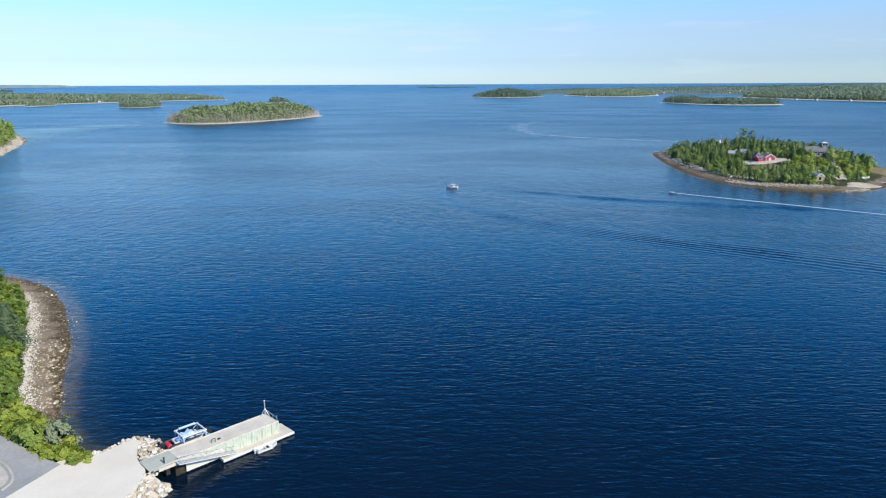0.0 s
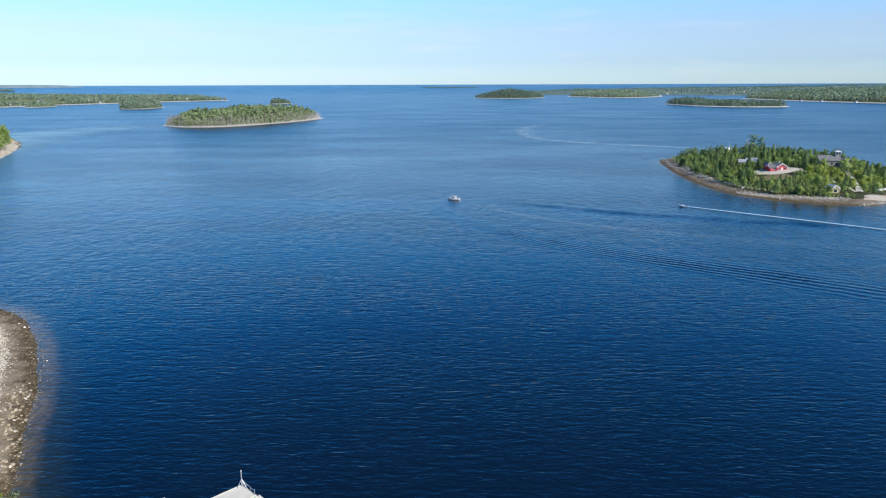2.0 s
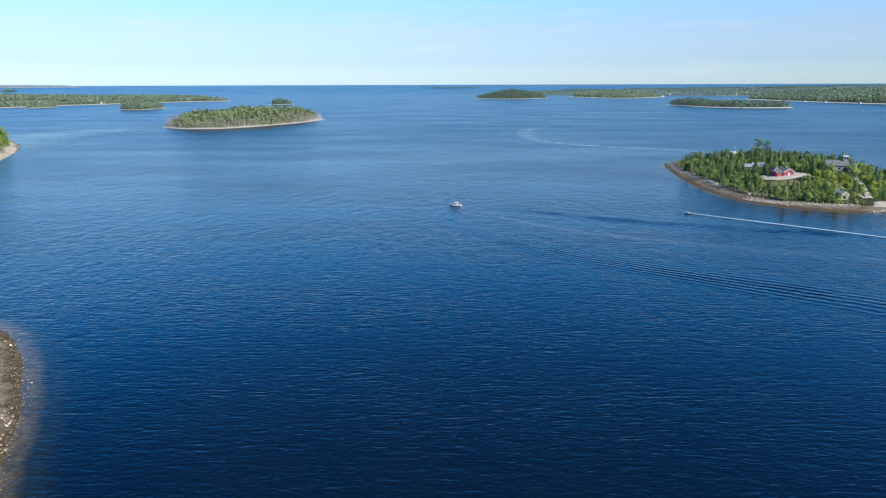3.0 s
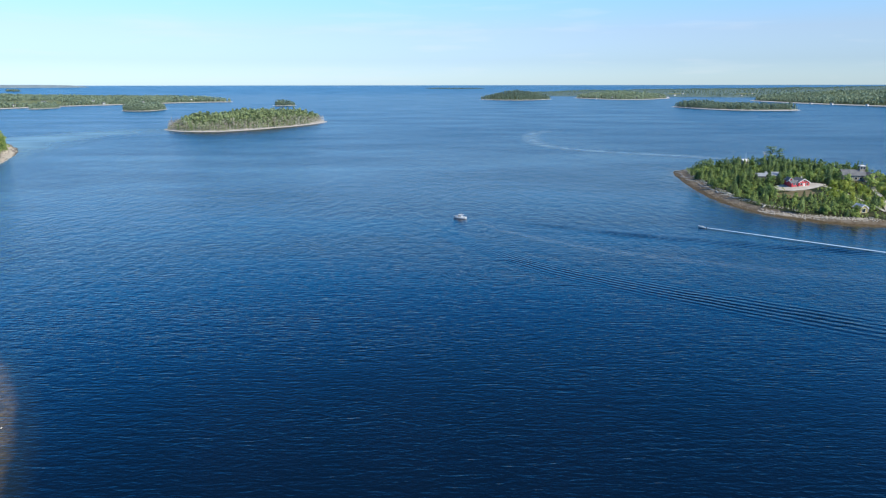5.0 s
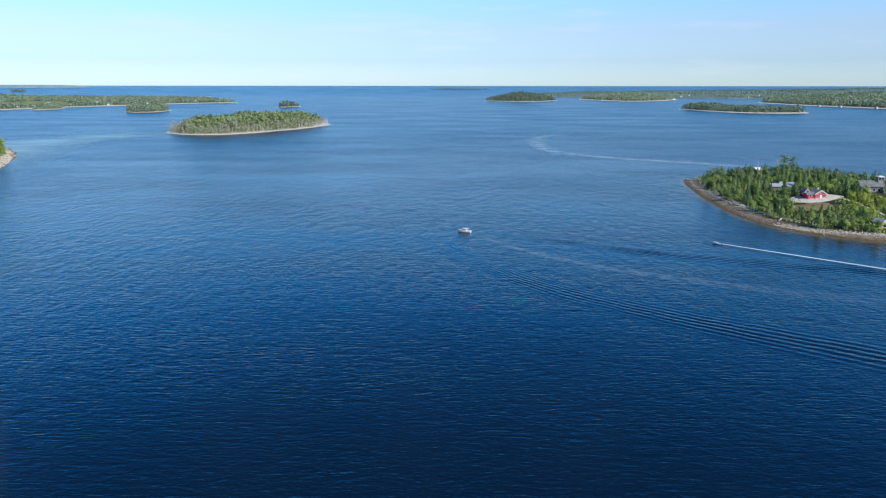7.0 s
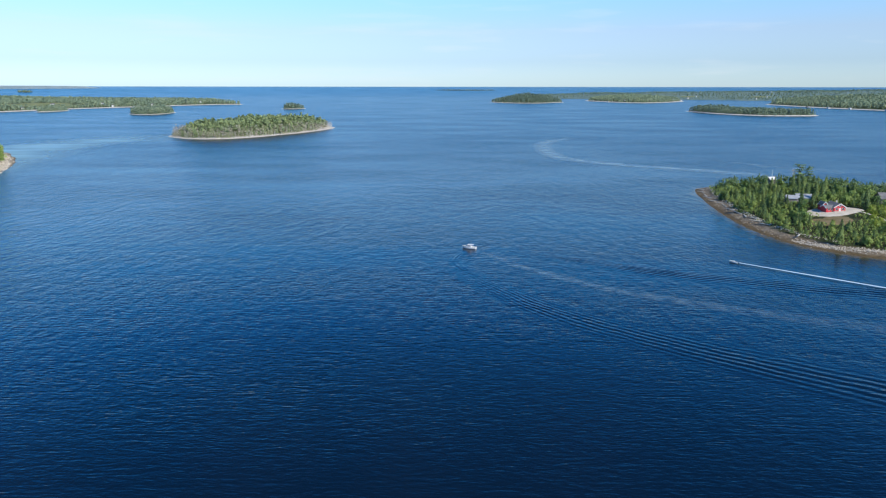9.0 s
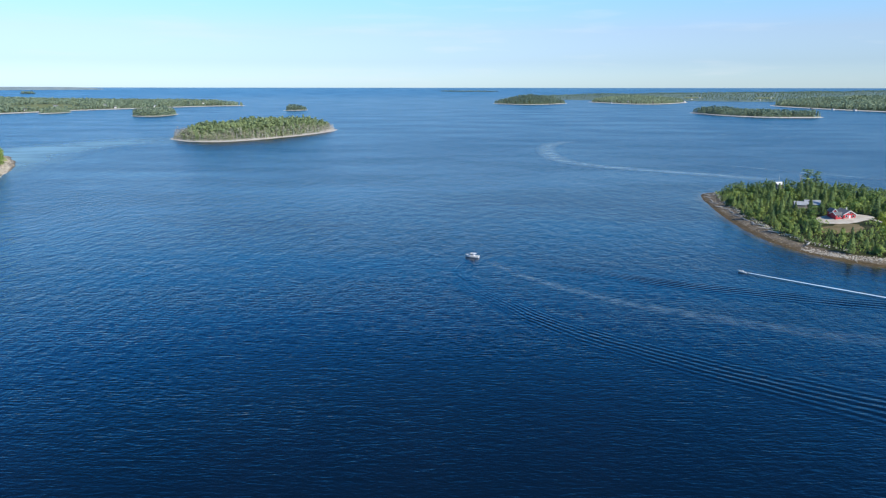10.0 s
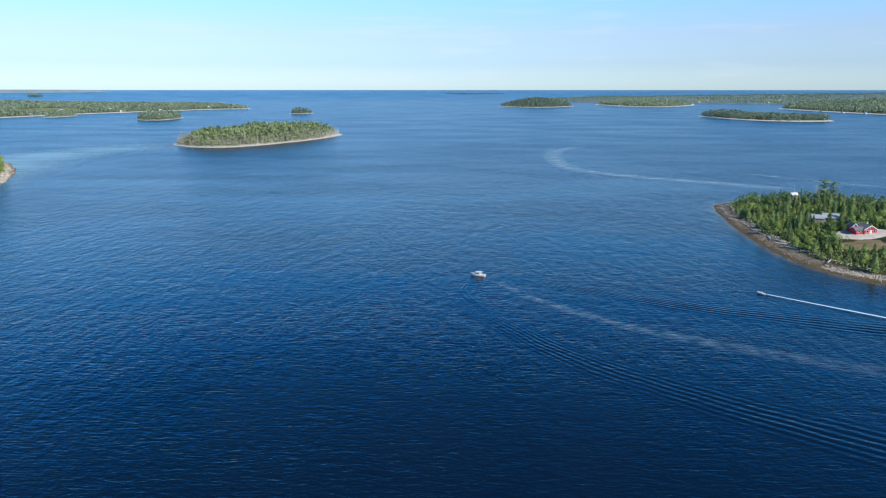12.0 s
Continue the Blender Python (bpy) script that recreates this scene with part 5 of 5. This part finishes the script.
    opening(w2, "window", -5.6, -3.00, 0.8, 1.2, 1.2, "-y", M_WHITE, M_GLASS)
    opening(w2, "window", -3.6, -3.00, 0.8, 1.2, 1.2, "-y", M_WHITE, M_GLASS)
    gable_house(h, -4.6, 6.0, 3.6, 5.0, 3.4, 1.9, M_RED, M_SHINGLE, "y", M_WHITE, names=("dormer_wall", "dormer_roof"))
    part("chimney", box(2.6, 3.3, 2.6, 3.3, 4.0, 6.4, 0.03), M_CONC, h)
    part("deck", box(-3.0, 6.2, -5.6, -3.9, -0.3, 0.12, 0.02), M_DEADWOOD, h, "pale timber deck")


def tin_house():
    z = ground_at(HOME_ISLE, 184, 426) - 0.8
    h = thing("house", pose(184.0, 427.5, z, 0, 0, -18) @ Matrix.Scale(0.85, 4), "low house with pale grey metal roofs among the trees", "house")
    gable_house(h, 2.6, 0.6, 8.5, 9.0, 3.6, 1.9, M_CEDAR, M_TIN, "x")
    gable_house(h, -4.6, -2.0, 6.0, 7.0, 3.2, 1.5, M_CEDAR, M_TIN, "x", names=("wing_wall", "wing_roof"))


def grey_house():
    z = ground_at(HOME_ISLE, 226, 413)
    h = thing("house", pose(226, 413, z, 0, 0, -8) @ Matrix.Scale(0.86, 4), "large grey shingled house with a windowed lookout tower", "house")
    w, r = gable_house(h, -2.5, 0, 13, 8.5, 4.0, 2.8, M_CEDAR, M_SHINGLE, "x", None, 0.8)
    for i in range(4):
        opening(w, "window", -7.2 + i * 2.9, -4.3, 1.0, 1.5, 1.5, "-y", M_WHITE, M_GLASS)
    gable_house(h, 6.8, -3.4, 7.5, 7.5, 3.2, 2.2, M_CEDAR, M_SHINGLE, "y", None, 0.7, names=("wing_wall", "wing_roof"))
    opening(w, "window", 6.8, -7.2, 0.8, 2.0, 1.6, "-y", M_WHITE, M_GLASS)
    t = part("tower", box(1.4, 4.6, -1.6, 1.6, 4.0, 9.4, 0.03), M_CEDAR, h)
    part("tower_glazing", box(1.3, 4.7, -1.7, 1.7, 7.6, 9.0, 0.02), M_GLASS, t)
    for x in (1.3, 3.0, 4.7):
        for y in (-1.7, 1.7):
            part("mullion", box(x - 0.08, x + 0.08, y - 0.08, y + 0.08, 7.5, 9.1, 0.0), M_WHITE, t)
    rings = [[(3 + s * x, s * y, zz) for x, y in ((-1, -1), (1, -1), (1, 1), (-1, 1))] for s, zz in ((1.9, 9.3), (1.9, 9.5), (0.6, 10.1))]
    part("tower_roof", loft(rings), M_WHITE, t, "pale hipped tower roof")
    part("porch", box(3.4, 10.6, -9.2, -7.3, -0.4, 0.3, 0.03), M_DEADWOOD, h)
    part("porch_rail", box(3.4, 10.6, -9.2, -9.1, 1.1, 1.25, 0.01), M_WHITE, h)


def shore_shed():
    z = ground_at(HOME_ISLE, 184.5, 335)
    h = thing("boathouse", pose(184.6, 336.0, z + 0.3, 0, 0, 10) @ Matrix.Scale(0.74, 4), "small yellow boathouse with a grey roof above the beach", "boathouse")
    w, r = gable_house(h, 0, 0, 5.2, 6.0, 2.6, 1.9, M_YELLOW, M_TIN, "y", M_WHITE, 0.4)
    opening(w, "door", 0, -3.05, 0.0, 2.2, 2.1, "-y", M_WHITE, M_GLASS)
    gable_house(h, 3.8, 1.0, 3.0, 4.0, 2.0, 1.0, M_CEDAR, M_TIN, "y", None, 0.3, names=("lean_to_wall", "lean_to_roof"))


def white_cabin():
    z = ground_at(HOME_ISLE, 202, 503) + 1.0
    h = thing("cabin", pose(202, 503, z, 0, 0, 15) @ Matrix.Scale(0.8, 4), "small cabin with a white roof behind the trees", "cabin")
    gable_house(h, 0, 0, 5.0, 4.5, 3.9, 1.5, M_CEDAR, M_WHITE, "x")


def island_dock():
    z = 0.0
    d = thing("dock", pose(223, 341, z, 0, 0, -35), "grey timber dock with a pale shed at the landing", "dock")
    part("deck", box(-7, 8, -1.4, 1.4, 0.75, 0.95, 0.02), M_DEADWOOD, d)
    for x in (-5, 0, 5):
        for y in (-1.2, 1.2):
            part("pile", rod((x, y, -2), (x, y, 1.5), 0.13, 7), M_PILE, d)
    gable_house(d, 5, 0, 3.4, 2.4, 2.0, 0.8, M_BLUE, M_TIN, "x", None, 0.2, 0.95, names=("shed_wall", "shed_roof"))
    s = thing("boat_on_shore", pose(213, 343, ground_at(HOME_ISLE, 213, 343) + 0.15, 0, 0, 25), "upturned white boat on the gravel landing", "boat")
    part("hull", hull_bm(6.5, 1.9, 0.8), M_WHITE, s)


red_house()
tin_house()
grey_house()
shore_shed()
white_cabin()
island_dock()


# ---- the island: trees ----
CLEAR = [((185.5, 393), 14, 13), ((176.5, 376), 11, 10), ((183.0, 423.5), 9.5, 10.5), ((224, 406), 12, 13), ((184.8, 334.0), 4.6, 6.5), ((203, 330), 15, 7),
         ((201, 490), 7, 15), ((156, 505), 6, 9)]
LANES = [rounded([(194, 390), (198, 380), (199, 366), (197, 350), (196, 335)], 2, False), rounded([(198, 336), (206, 352), (216, 374), (226, 398)], 2, False)]


def is_clear(x, y):
    x, y = np.asarray(x, float), np.asarray(y, float)
    m = np.zeros(x.shape, bool)
    for (cx, cy), rx, ry in CLEAR:
        m |= ((x - cx) / rx) ** 2 + ((y - cy) / ry) ** 2 < 1
    m |= (x - 208.6) * 0.84 - (y - 340) * 0.55 > 3
    for p in LANES:
        for ax, ay in p:
            m |= (x - ax) ** 2 + (y - ay) ** 2 < 2.0 ** 2
    return m


def island_trees():
    rng = np.random.default_rng(88)
    grp = "island trees"
    conifers = [make_tree("conifer", 500 + i, 8.0 + i, 2.7, 480, 0.42, M_LEAF_SPRUCE, "spruce_tree", "dark green spruce tree on the island", "tree", grp) for i in range(3)]
    greens = [make_tree("broad", 510 + i, 7.2, 3.6, 560, 0.42, M_LEAF_GREEN, "leafy_tree", "mid-green leafy tree on the island", "tree", grp) for i in range(3)]
    limes = [make_tree("broad", 520 + i, 4.8, 2.9, 440, 0.36, M_LEAF_LIME, "leafy_shrub", "yellow-green young leafy tree on the island", "tree", grp) for i in range(2)]
    X, Y, D = scatter(HOME_ISLE, 5.8, 8.0, rng)
    m = (~is_clear(X, Y)) & (Y < 560)
    X, Y, D = X[m], Y[m], D[m]
    # keep the stand that faces the bay; the rest of the wood is undergrowth and far trees
    order = np.argsort(np.hypot(X - 120, Y - 300))[:300]
    first = set()
    for i in order:
        x, y = X[i], Y[i]
        lime = math.exp(-((x - 205) ** 2 + (y - 372) ** 2) / 26 ** 2) + 0.25 * value_noise(x, y, 25, 3, 2)
        dark = 0.60 + 1.2 * float(value_noise(x, y, 30, 9, 2))
        k = limes[rng.integers(2)] if lime > 0.42 else (conifers[rng.integers(3)] if rng.random() < dark else greens[rng.integers(3)])
        s = 0.70 + 0.80 * rng.random() ** 1.4
        if D[i] < 14:
            s *= 0.8
        if y < 372 and x < 192:
            s *= 0.72
        t = 360 * rng.random()
        if k.name in first:
            plant(k, HOME_ISLE, x, y, s, t)
        else:
            first.add(k.name)
            place_first(k, HOME_ISLE, x, y, s, t)
    for k in conifers + greens + limes:
        if k.name not in first:
            place_first(k, HOME_ISLE, 250 + 6 * rng.random(), 440 + 20 * rng.random())
    pine = make_tree("pine", 540, 15.0, 4.4, 460, 0.42, M_LEAF_SPRUCE, "pine_tree", "tall dark windswept pine above the other trees", "tree")
    place_first(pine, HOME_ISLE, 213.0, 489, 1.0)
    plant(pine, HOME_ISLE, 219.5, 491, 0.92, 130)
    for x, y, sc, turn in ((222.0, 372.0, 1.35, 40), (226.5, 376.0, 1.0, 190), (218.0, 367.0, 0.9, 300)):
        plant(conifers[2], HOME_ISLE, x, y, sc, turn)
    bare = thing("dead_tree", pose(208.5, 488, ground_at(HOME_ISLE, 208.5, 488)), "bare bleached dead tree beside the pine", "tree")
    part("trunk", trunk_bm(np.random.default_rng(3), 14, 0.22, 26, 3.0), M_DEADWOOD, bare)
    return float(np.hypot(X - 120, Y - 300)[order].max())


REACH = island_trees()
woods("woods_undergrowth", HOME_ISLE, 2.3, 2.9, 30, 0.34, M_LEAF_GREEN, "dense green undergrowth between the island's trees", 8.5, 0.0, seed=73, skip=is_clear)
woods("woods_behind", HOME_ISLE, 4.6, 8.0, 150, 0.40, M_LEAF_SPRUCE, "dark trees on the far side of the island", 12, 0.3, seed=74,
      skip=lambda x, y: is_clear(x, y) | (np.hypot(x - 120, y - 300) < REACH))
stone_stuff("shore_stones", HOME_ISLE, along([(147, 352), (152, 343), (160, 335), (171, 328.5), (186, 324)], 1100, 1.0, 320), 0.6, M_STONE_PALE, "pale boulders banked along the island's beach", 321)
stone_stuff("landing_stones", HOME_ISLE, along([(188, 317), (196, 319), (203, 323)], 160, 0.8, 322), 0.7, M_STONE_PALE, "pile of pale stones at the landing", 323)
stone_stuff("beach_stones", HOME_ISLE, along([(156, 500), (150, 470), (146, 430), (143.5, 395), (144, 368), (149, 349)], 500, 1.8, 324), 0.55, M_STONE_TAN, "scattered stones on the island's west beach", 325)


stone_stuff("beach_stones", HOME_ISLE, along([(162, 502), (155, 470), (150.5, 430), (148, 395), (148.5, 372), (153, 354), (160, 343)], 900, 0.8, 328), 0.5, M_STONE_WHITE, "bleached stones along the top of the island's beach", 329)
stone_stuff("point_rocks", LEFT_POINT, along([(-322, 492), (-346, 545), (-371, 600), (-390, 630), (-421, 674), (-452, 712)], 900, 3.0, 326), 1.5, M_STONE_PALE, "grey and tan rocks along the point's shore", 327)


def driftwood():
    """Bleached trunks stranded along the top of the west beach, most of them lying along the shore."""
    rng = np.random.default_rng(91)
    line = np.array([(158, 503), (152, 480), (148.5, 452), (146.5, 424), (145.5, 400), (147, 380), (149.5, 364), (153, 352), (160, 342)], float)
    seg = np.r_[0, np.cumsum(np.linalg.norm(np.diff(line, axis=0), axis=1))]
    for q in (0.03, 0.09, 0.16, 0.22, 0.30, 0.36, 0.41, 0.49, 0.55, 0.61, 0.66, 0.70, 0.75, 0.81, 0.9):
        x, y = np.interp(q * seg[-1], seg, line[:, 0]) + rng.normal(), np.interp(q * seg[-1], seg, line[:, 1])
        z = ground_at(HOME_ISLE, x, y)
        o = thing("driftwood_log", pose(x, y, z + 0.15, 0, 0, 95 + 35 * rng.normal()), "bleached driftwood log on the pebble beach", "log", "driftwood")
        L = 4 + 5 * rng.random()
        part("stem", rod((-L / 2, 0, 0), (L / 2, 0, 0.3), 0.36, 8, None, 0.18), M_DEADWOOD, o)
        part("branch", rod((0, 0, 0.1), (0.8, 0.9, 0.7), 0.12, 6, None, 0.04), M_DEADWOOD, o)


driftwood()

pole = thing("flagpole", pose(206, 511, ground_at(HOME_ISLE, 206, 511)), "tall white flagpole behind the cabin", "flagpole")
part("pole", rod((0, 0, -0.3), (0, 0, 9.5), 0.09, 7, None, 0.05), M_WHITE, pole)
part("ball", rod((0, 0, 9.45), (0, 0, 9.65), 0.12, 7), M_WHITE, pole)
steps = thing("garden_steps", pose(222, 391, ground_at(HOME_ISLE, 222, 391) + 0.2, 0, 0, -25), "white wooden garden steps up to the house", "steps")
for i in range(5):
    part("tread", box(-1.6, 1.6, i * 0.5, i * 0.5 + 0.55, 0.12 + i * 0.18, 0.3 + i * 0.18, 0.01), M_WHITE, steps)
for x in (-1.65, 1.65):
    part("handrail", rod((x, 0, 1.1), (x, 2.6, 1.9), 0.05, 6), M_WHITE, steps)
    for y in (0.05, 2.5):
        part("post", rod((x, y, 0.1), (x, y, 1.12 + 0.3 * y), 0.05, 6), M_WHITE, steps)


# ---- boats on the bay and their wakes ----
def cruiser():
    b = thing("cabin_cruiser", pose(4.2, 335.4, -0.2, 0, 0, 160) @ Matrix.Scale(0.72, 4), "white cabin cruiser under way on the open bay", "boat")
    part("hull", hull_bm(8.4, 2.9, 1.35, 0.45), M_WHITE, b)
    part("foredeck", box(0.5, 2.9, -0.95, 0.95, 1.38, 1.52, 0.1), M_WHITE, b)
    c = part("cabin", box(-1.5, 0.9, -1.05, 1.05, 0.6, 2.55, 0.15), M_WHITE, b)
    part("windscreen", box(0.86, 0.98, -0.85, 0.85, 1.75, 2.3, 0.02), M_GLASS, c)
    part("side_window", box(-1.1, 0.6, -1.09, -1.03, 1.75, 2.25, 0.02), M_GLASS, c)
    part("side_window", box(-1.1, 0.6, 1.03, 1.09, 1.75, 2.25, 0.02), M_GLASS, c)
    part("hardtop", box(-2.6, 1.1, -1.15, 1.15, 2.6, 2.7, 0.04), M_WHITE, b)
    part("cockpit_floor", box(-4.0, -1.5, -1.1, 1.1, 0.5, 0.58, 0.02), M_DEADWOOD, b)
    part("aerial", rod((-1.2, 0.4, 2.65), (-1.6, 0.4, 4.6), 0.03, 5), M_WHITE, b)


def speedboat():
    b = thing("speedboat", pose(106.5, 315.0, -0.08, 0, -4, 139) @ Matrix.Scale(0.8, 4), "small white speedboat with a long foam wake", "boat")
    part("hull", hull_bm(4.2, 1.7, 0.7), M_WHITE, b)
    part("console", box(-0.4, 0.2, -0.4, 0.4, 0.4, 1.1, 0.05), M_WHITE, b)
    outboard(b, -2.0, 0.5)


def ribbon(name, points, w0, w1, lift, material, label, rows=60, fade=(0.06, 0.35), jitter=0.0, seed=1):
    """A strip on the water that widens along its line; its edge attribute falls to nothing at rim and ends."""
    p = rounded(points, 3, closed=False)
    seg = np.r_[0, np.cumsum(np.linalg.norm(np.diff(p, axis=0), axis=1))]
    t = np.linspace(0, 1, rows)
    x, y = np.interp(t * seg[-1], seg, p[:, 0]), np.interp(t * seg[-1], seg, p[:, 1])
    d = np.stack([np.gradient(x), np.gradient(y)], 1)
    d /= np.linalg.norm(d, axis=1)[:, None]
    n = np.stack([-d[:, 1], d[:, 0]], 1)
    verts, faces, edge = [], [], []
    cols = (-1.0, -0.6, -0.2, 0.2, 0.6, 1.0)
    for i in range(rows):
        w = (w0 + (w1 - w0) * t[i]) / 2
        e = min(1.0, t[i] / fade[0]) * min(1.0, (1 - t[i]) / fade[1])
        for s in cols:
            verts.append((x[i] + n[i, 0] * w * s, y[i] + n[i, 1] * w * s, lift))
            edge.append(e * (1 - s * s))
    m = len(cols)
    for i in range(rows - 1):
        for j in range(m - 1):
            faces.append((i * m + j, i * m + j + 1, (i + 1) * m + j + 1, (i + 1) * m + j))
    ob = mesh_object(name, verts, faces, material, smooth=True)
    at = ob.data.attributes.new("edge", "FLOAT", "POINT")
    at.data.foreach_set("value", np.array(edge, dtype=np.float32))
    return tagged(ob, label, "wake", kind="stuff")


def wave_train(name, points, w0, w1, crests, amp, lift, label, rows=150, seed=1):
    """A raised sheet of water with parallel crests along a line, dying out at its rims and ends."""
    p = rounded(points, 3, closed=False)
    seg = np.r_[0, np.cumsum(np.linalg.norm(np.diff(p, axis=0), axis=1))]
    t = np.linspace(0, 1, rows)
    x, y = np.interp(t * seg[-1], seg, p[:, 0]), np.interp(t * seg[-1], seg, p[:, 1])
    d = np.stack([np.gradient(x), np.gradient(y)], 1)
    d /= np.linalg.norm(d, axis=1)[:, None]
    n = np.stack([-d[:, 1], d[:, 0]], 1)
    cols = np.linspace(-1, 1, crests * 7 + 1)
    T, S = np.meshgrid(t, cols, indexing="ij")
    W = (w0 + (w1 - w0) * T) / 2
    px, py = x[:, None] + n[:, :1] * W * S, y[:, None] + n[:, 1:] * W * S
    env = np.clip(T / 0.3, 0, 1) * np.clip((1 - T) / 0.25, 0, 1) * np.cos(S * np.pi / 2) ** 1.2
    phase = 2 * np.pi * crests * (S + 1) / 2 + 4.5 * value_noise(px, py, 12, seed, 3)
    pz = lift + amp * (0.3 + 0.7 * W / W.max()) * env * np.clip(0.85 + 1.1 * value_noise(px, py, 11, seed + 3, 2), 0, 2) * (1 + np.sin(phase))
    nc = len(cols)
    idx = np.arange(rows * nc).reshape(rows, nc)
    quads = np.stack([idx[:-1, :-1], idx[:-1, 1:], idx[1:, 1:], idx[1:, :-1]], -1).reshape(-1, 4)
    ob = mesh_object(name, np.stack([px.ravel(), py.ravel(), pz.ravel()], 1).tolist(), quads.tolist(), M_WAKE, smooth=True)
    at = ob.data.attributes.new("depth", "FLOAT", "POINT")
    at.data.foreach_set("value", np.full(rows * nc, 12.0, dtype=np.float32))
    return tagged(ob, label, "wake", kind="stuff")


cruiser()
speedboat()
wave_train("wake_waves", [(-1, 306), (4, 292), (14, 274), (29, 252), (51, 232), (77, 213), (104, 194), (142, 168)], 10, 30, 8, 0.085, 0.006, "parallel dark wake waves of the cruiser", rows=220, seed=4)
wave_train("wake_waves", [(12, 335), (28, 327), (47, 316), (77, 298), (105, 287), (151, 272), (190, 260)], 9, 24, 7, 0.095, 0.006, "parallel dark wake waves of the cruiser", rows=200, seed=8)
wave_train("wake_waves", [(3, 331), (-1, 322), (-2, 312), (2, 300)], 3, 7, 3, 0.09, 0.012, "short bow wave of the cruiser", rows=40, seed=12)
ribbon("wake_trail", [(10, 331), (14, 322), (24, 305), (44, 283), (68, 266), (100, 250), (132, 238), (175, 222)], 3.5, 16, 0.05, M_TRAIL, "pale churned trail behind the cruiser", fade=(0.03, 0.85))
ribbon("wake_foam", [(105.6, 315.8), (118, 304.5), (152.5, 274.5), (200, 232)], 0.9, 3.4, 0.36, M_FOAM, "white foam trail of the speedboat", fade=(0.01, 0.75))
# pale matte strips: the slicks' brightness lies in their colour, not in reflection
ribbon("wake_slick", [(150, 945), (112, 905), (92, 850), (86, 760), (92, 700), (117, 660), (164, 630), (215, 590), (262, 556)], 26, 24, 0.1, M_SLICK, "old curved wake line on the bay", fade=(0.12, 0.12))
ribbon("wake_slick", [(-400, 480), (-430, 600), (-450, 720), (-460, 820), (-425, 905), (-365, 935), (-300, 945)], 190, 110, 0.1, M_SHEEN, "pale painted sheen on sheltered water", fade=(0.3, 0.3))
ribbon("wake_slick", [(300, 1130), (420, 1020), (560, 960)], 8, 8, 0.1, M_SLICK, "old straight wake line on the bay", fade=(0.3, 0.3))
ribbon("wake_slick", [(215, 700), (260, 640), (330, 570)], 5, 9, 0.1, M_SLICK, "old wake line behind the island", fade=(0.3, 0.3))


# ---- far houses ----
def far_house(x, y, land, w, d, h, turn, wall, roof, label):
    z = ground_at(land, x, y) + float(bowl(x, y))
    o = thing("house", pose(x, y, z + 1.5, 0, 0, turn), label, "house", "far houses")
    gable_house(o, 0, 0, w, d, h, h * 0.5, wall, roof, "x")


for x, y, land, w, wall in ((-1118, 1935, HEADLAND, 22, M_WHITE), (-1048, 2065, HEADLAND, 12, M_WHITE), (-1110, 1790, HEADLAND, 12, M_WHITE), (-890, 2290, HEADLAND, 11, M_CEDAR), (-815, 2420, HEADLAND, 11, M_WHITE),
                            (1052, 2080, RIGHT_MAIN, 16, M_WHITE), (1075, 2010, RIGHT_MAIN, 12, M_WHITE), (1030, 2160, RIGHT_MAIN, 11, M_CEDAR), (1112, 1905, RIGHT_MAIN, 12, M_WHITE),
                            (1010, 3200, BACK_SHORE, 18, M_WHITE), (1260, 3080, BACK_SHORE, 16, M_WHITE), (880, 2880, FAR_NECK, 14, M_WHITE), (700, 2680, FAR_NECK, 12, M_CEDAR)):
    far_house(x, y, land, 0.5 * w, 5.5, 3.2, 20, wall, M_SHINGLE, "distant pale house among the trees" if wall is M_WHITE else "distant grey house among the trees")
fx, fy = FIELD.mean(0)
patch("field", HEADLAND, (fx, fy), 70, 105, -25, 0.7, M_FIELD, "pale green meadow on the headland", "field", seed=9)
for p in MEADOWS:
    mx, my = p.mean(0)
    patch("field", BACK_SHORE, (mx, my), 52, 38, 10, 0.8 + float(bowl(mx, my)), M_FIELD, "pale green meadow among the far woods", "field", seed=int(mx))
for x, y, land in ((720, 3345, BACK_SHORE), (1075, 3290, BACK_SHORE), (1340, 3160, BACK_SHORE), (1540, 3110, BACK_SHORE), (1590, 3140, BACK_SHORE), (1830, 3215, BACK_SHORE), (2080, 3235, BACK_SHORE),
                   (930, 3600, BACK_SHORE), (1480, 3440, BACK_SHORE), (620, 2720, FAR_NECK), (560, 2740, FAR_NECK), (840, 2850, FAR_NECK), (-940, 2150, HEADLAND), (-1000, 2030, HEADLAND), (-860, 2330, HEADLAND)):
    far_house(x, y, land, 6.5, 5, 3, 35, M_WHITE, M_SHINGLE, "distant pale house among the trees")
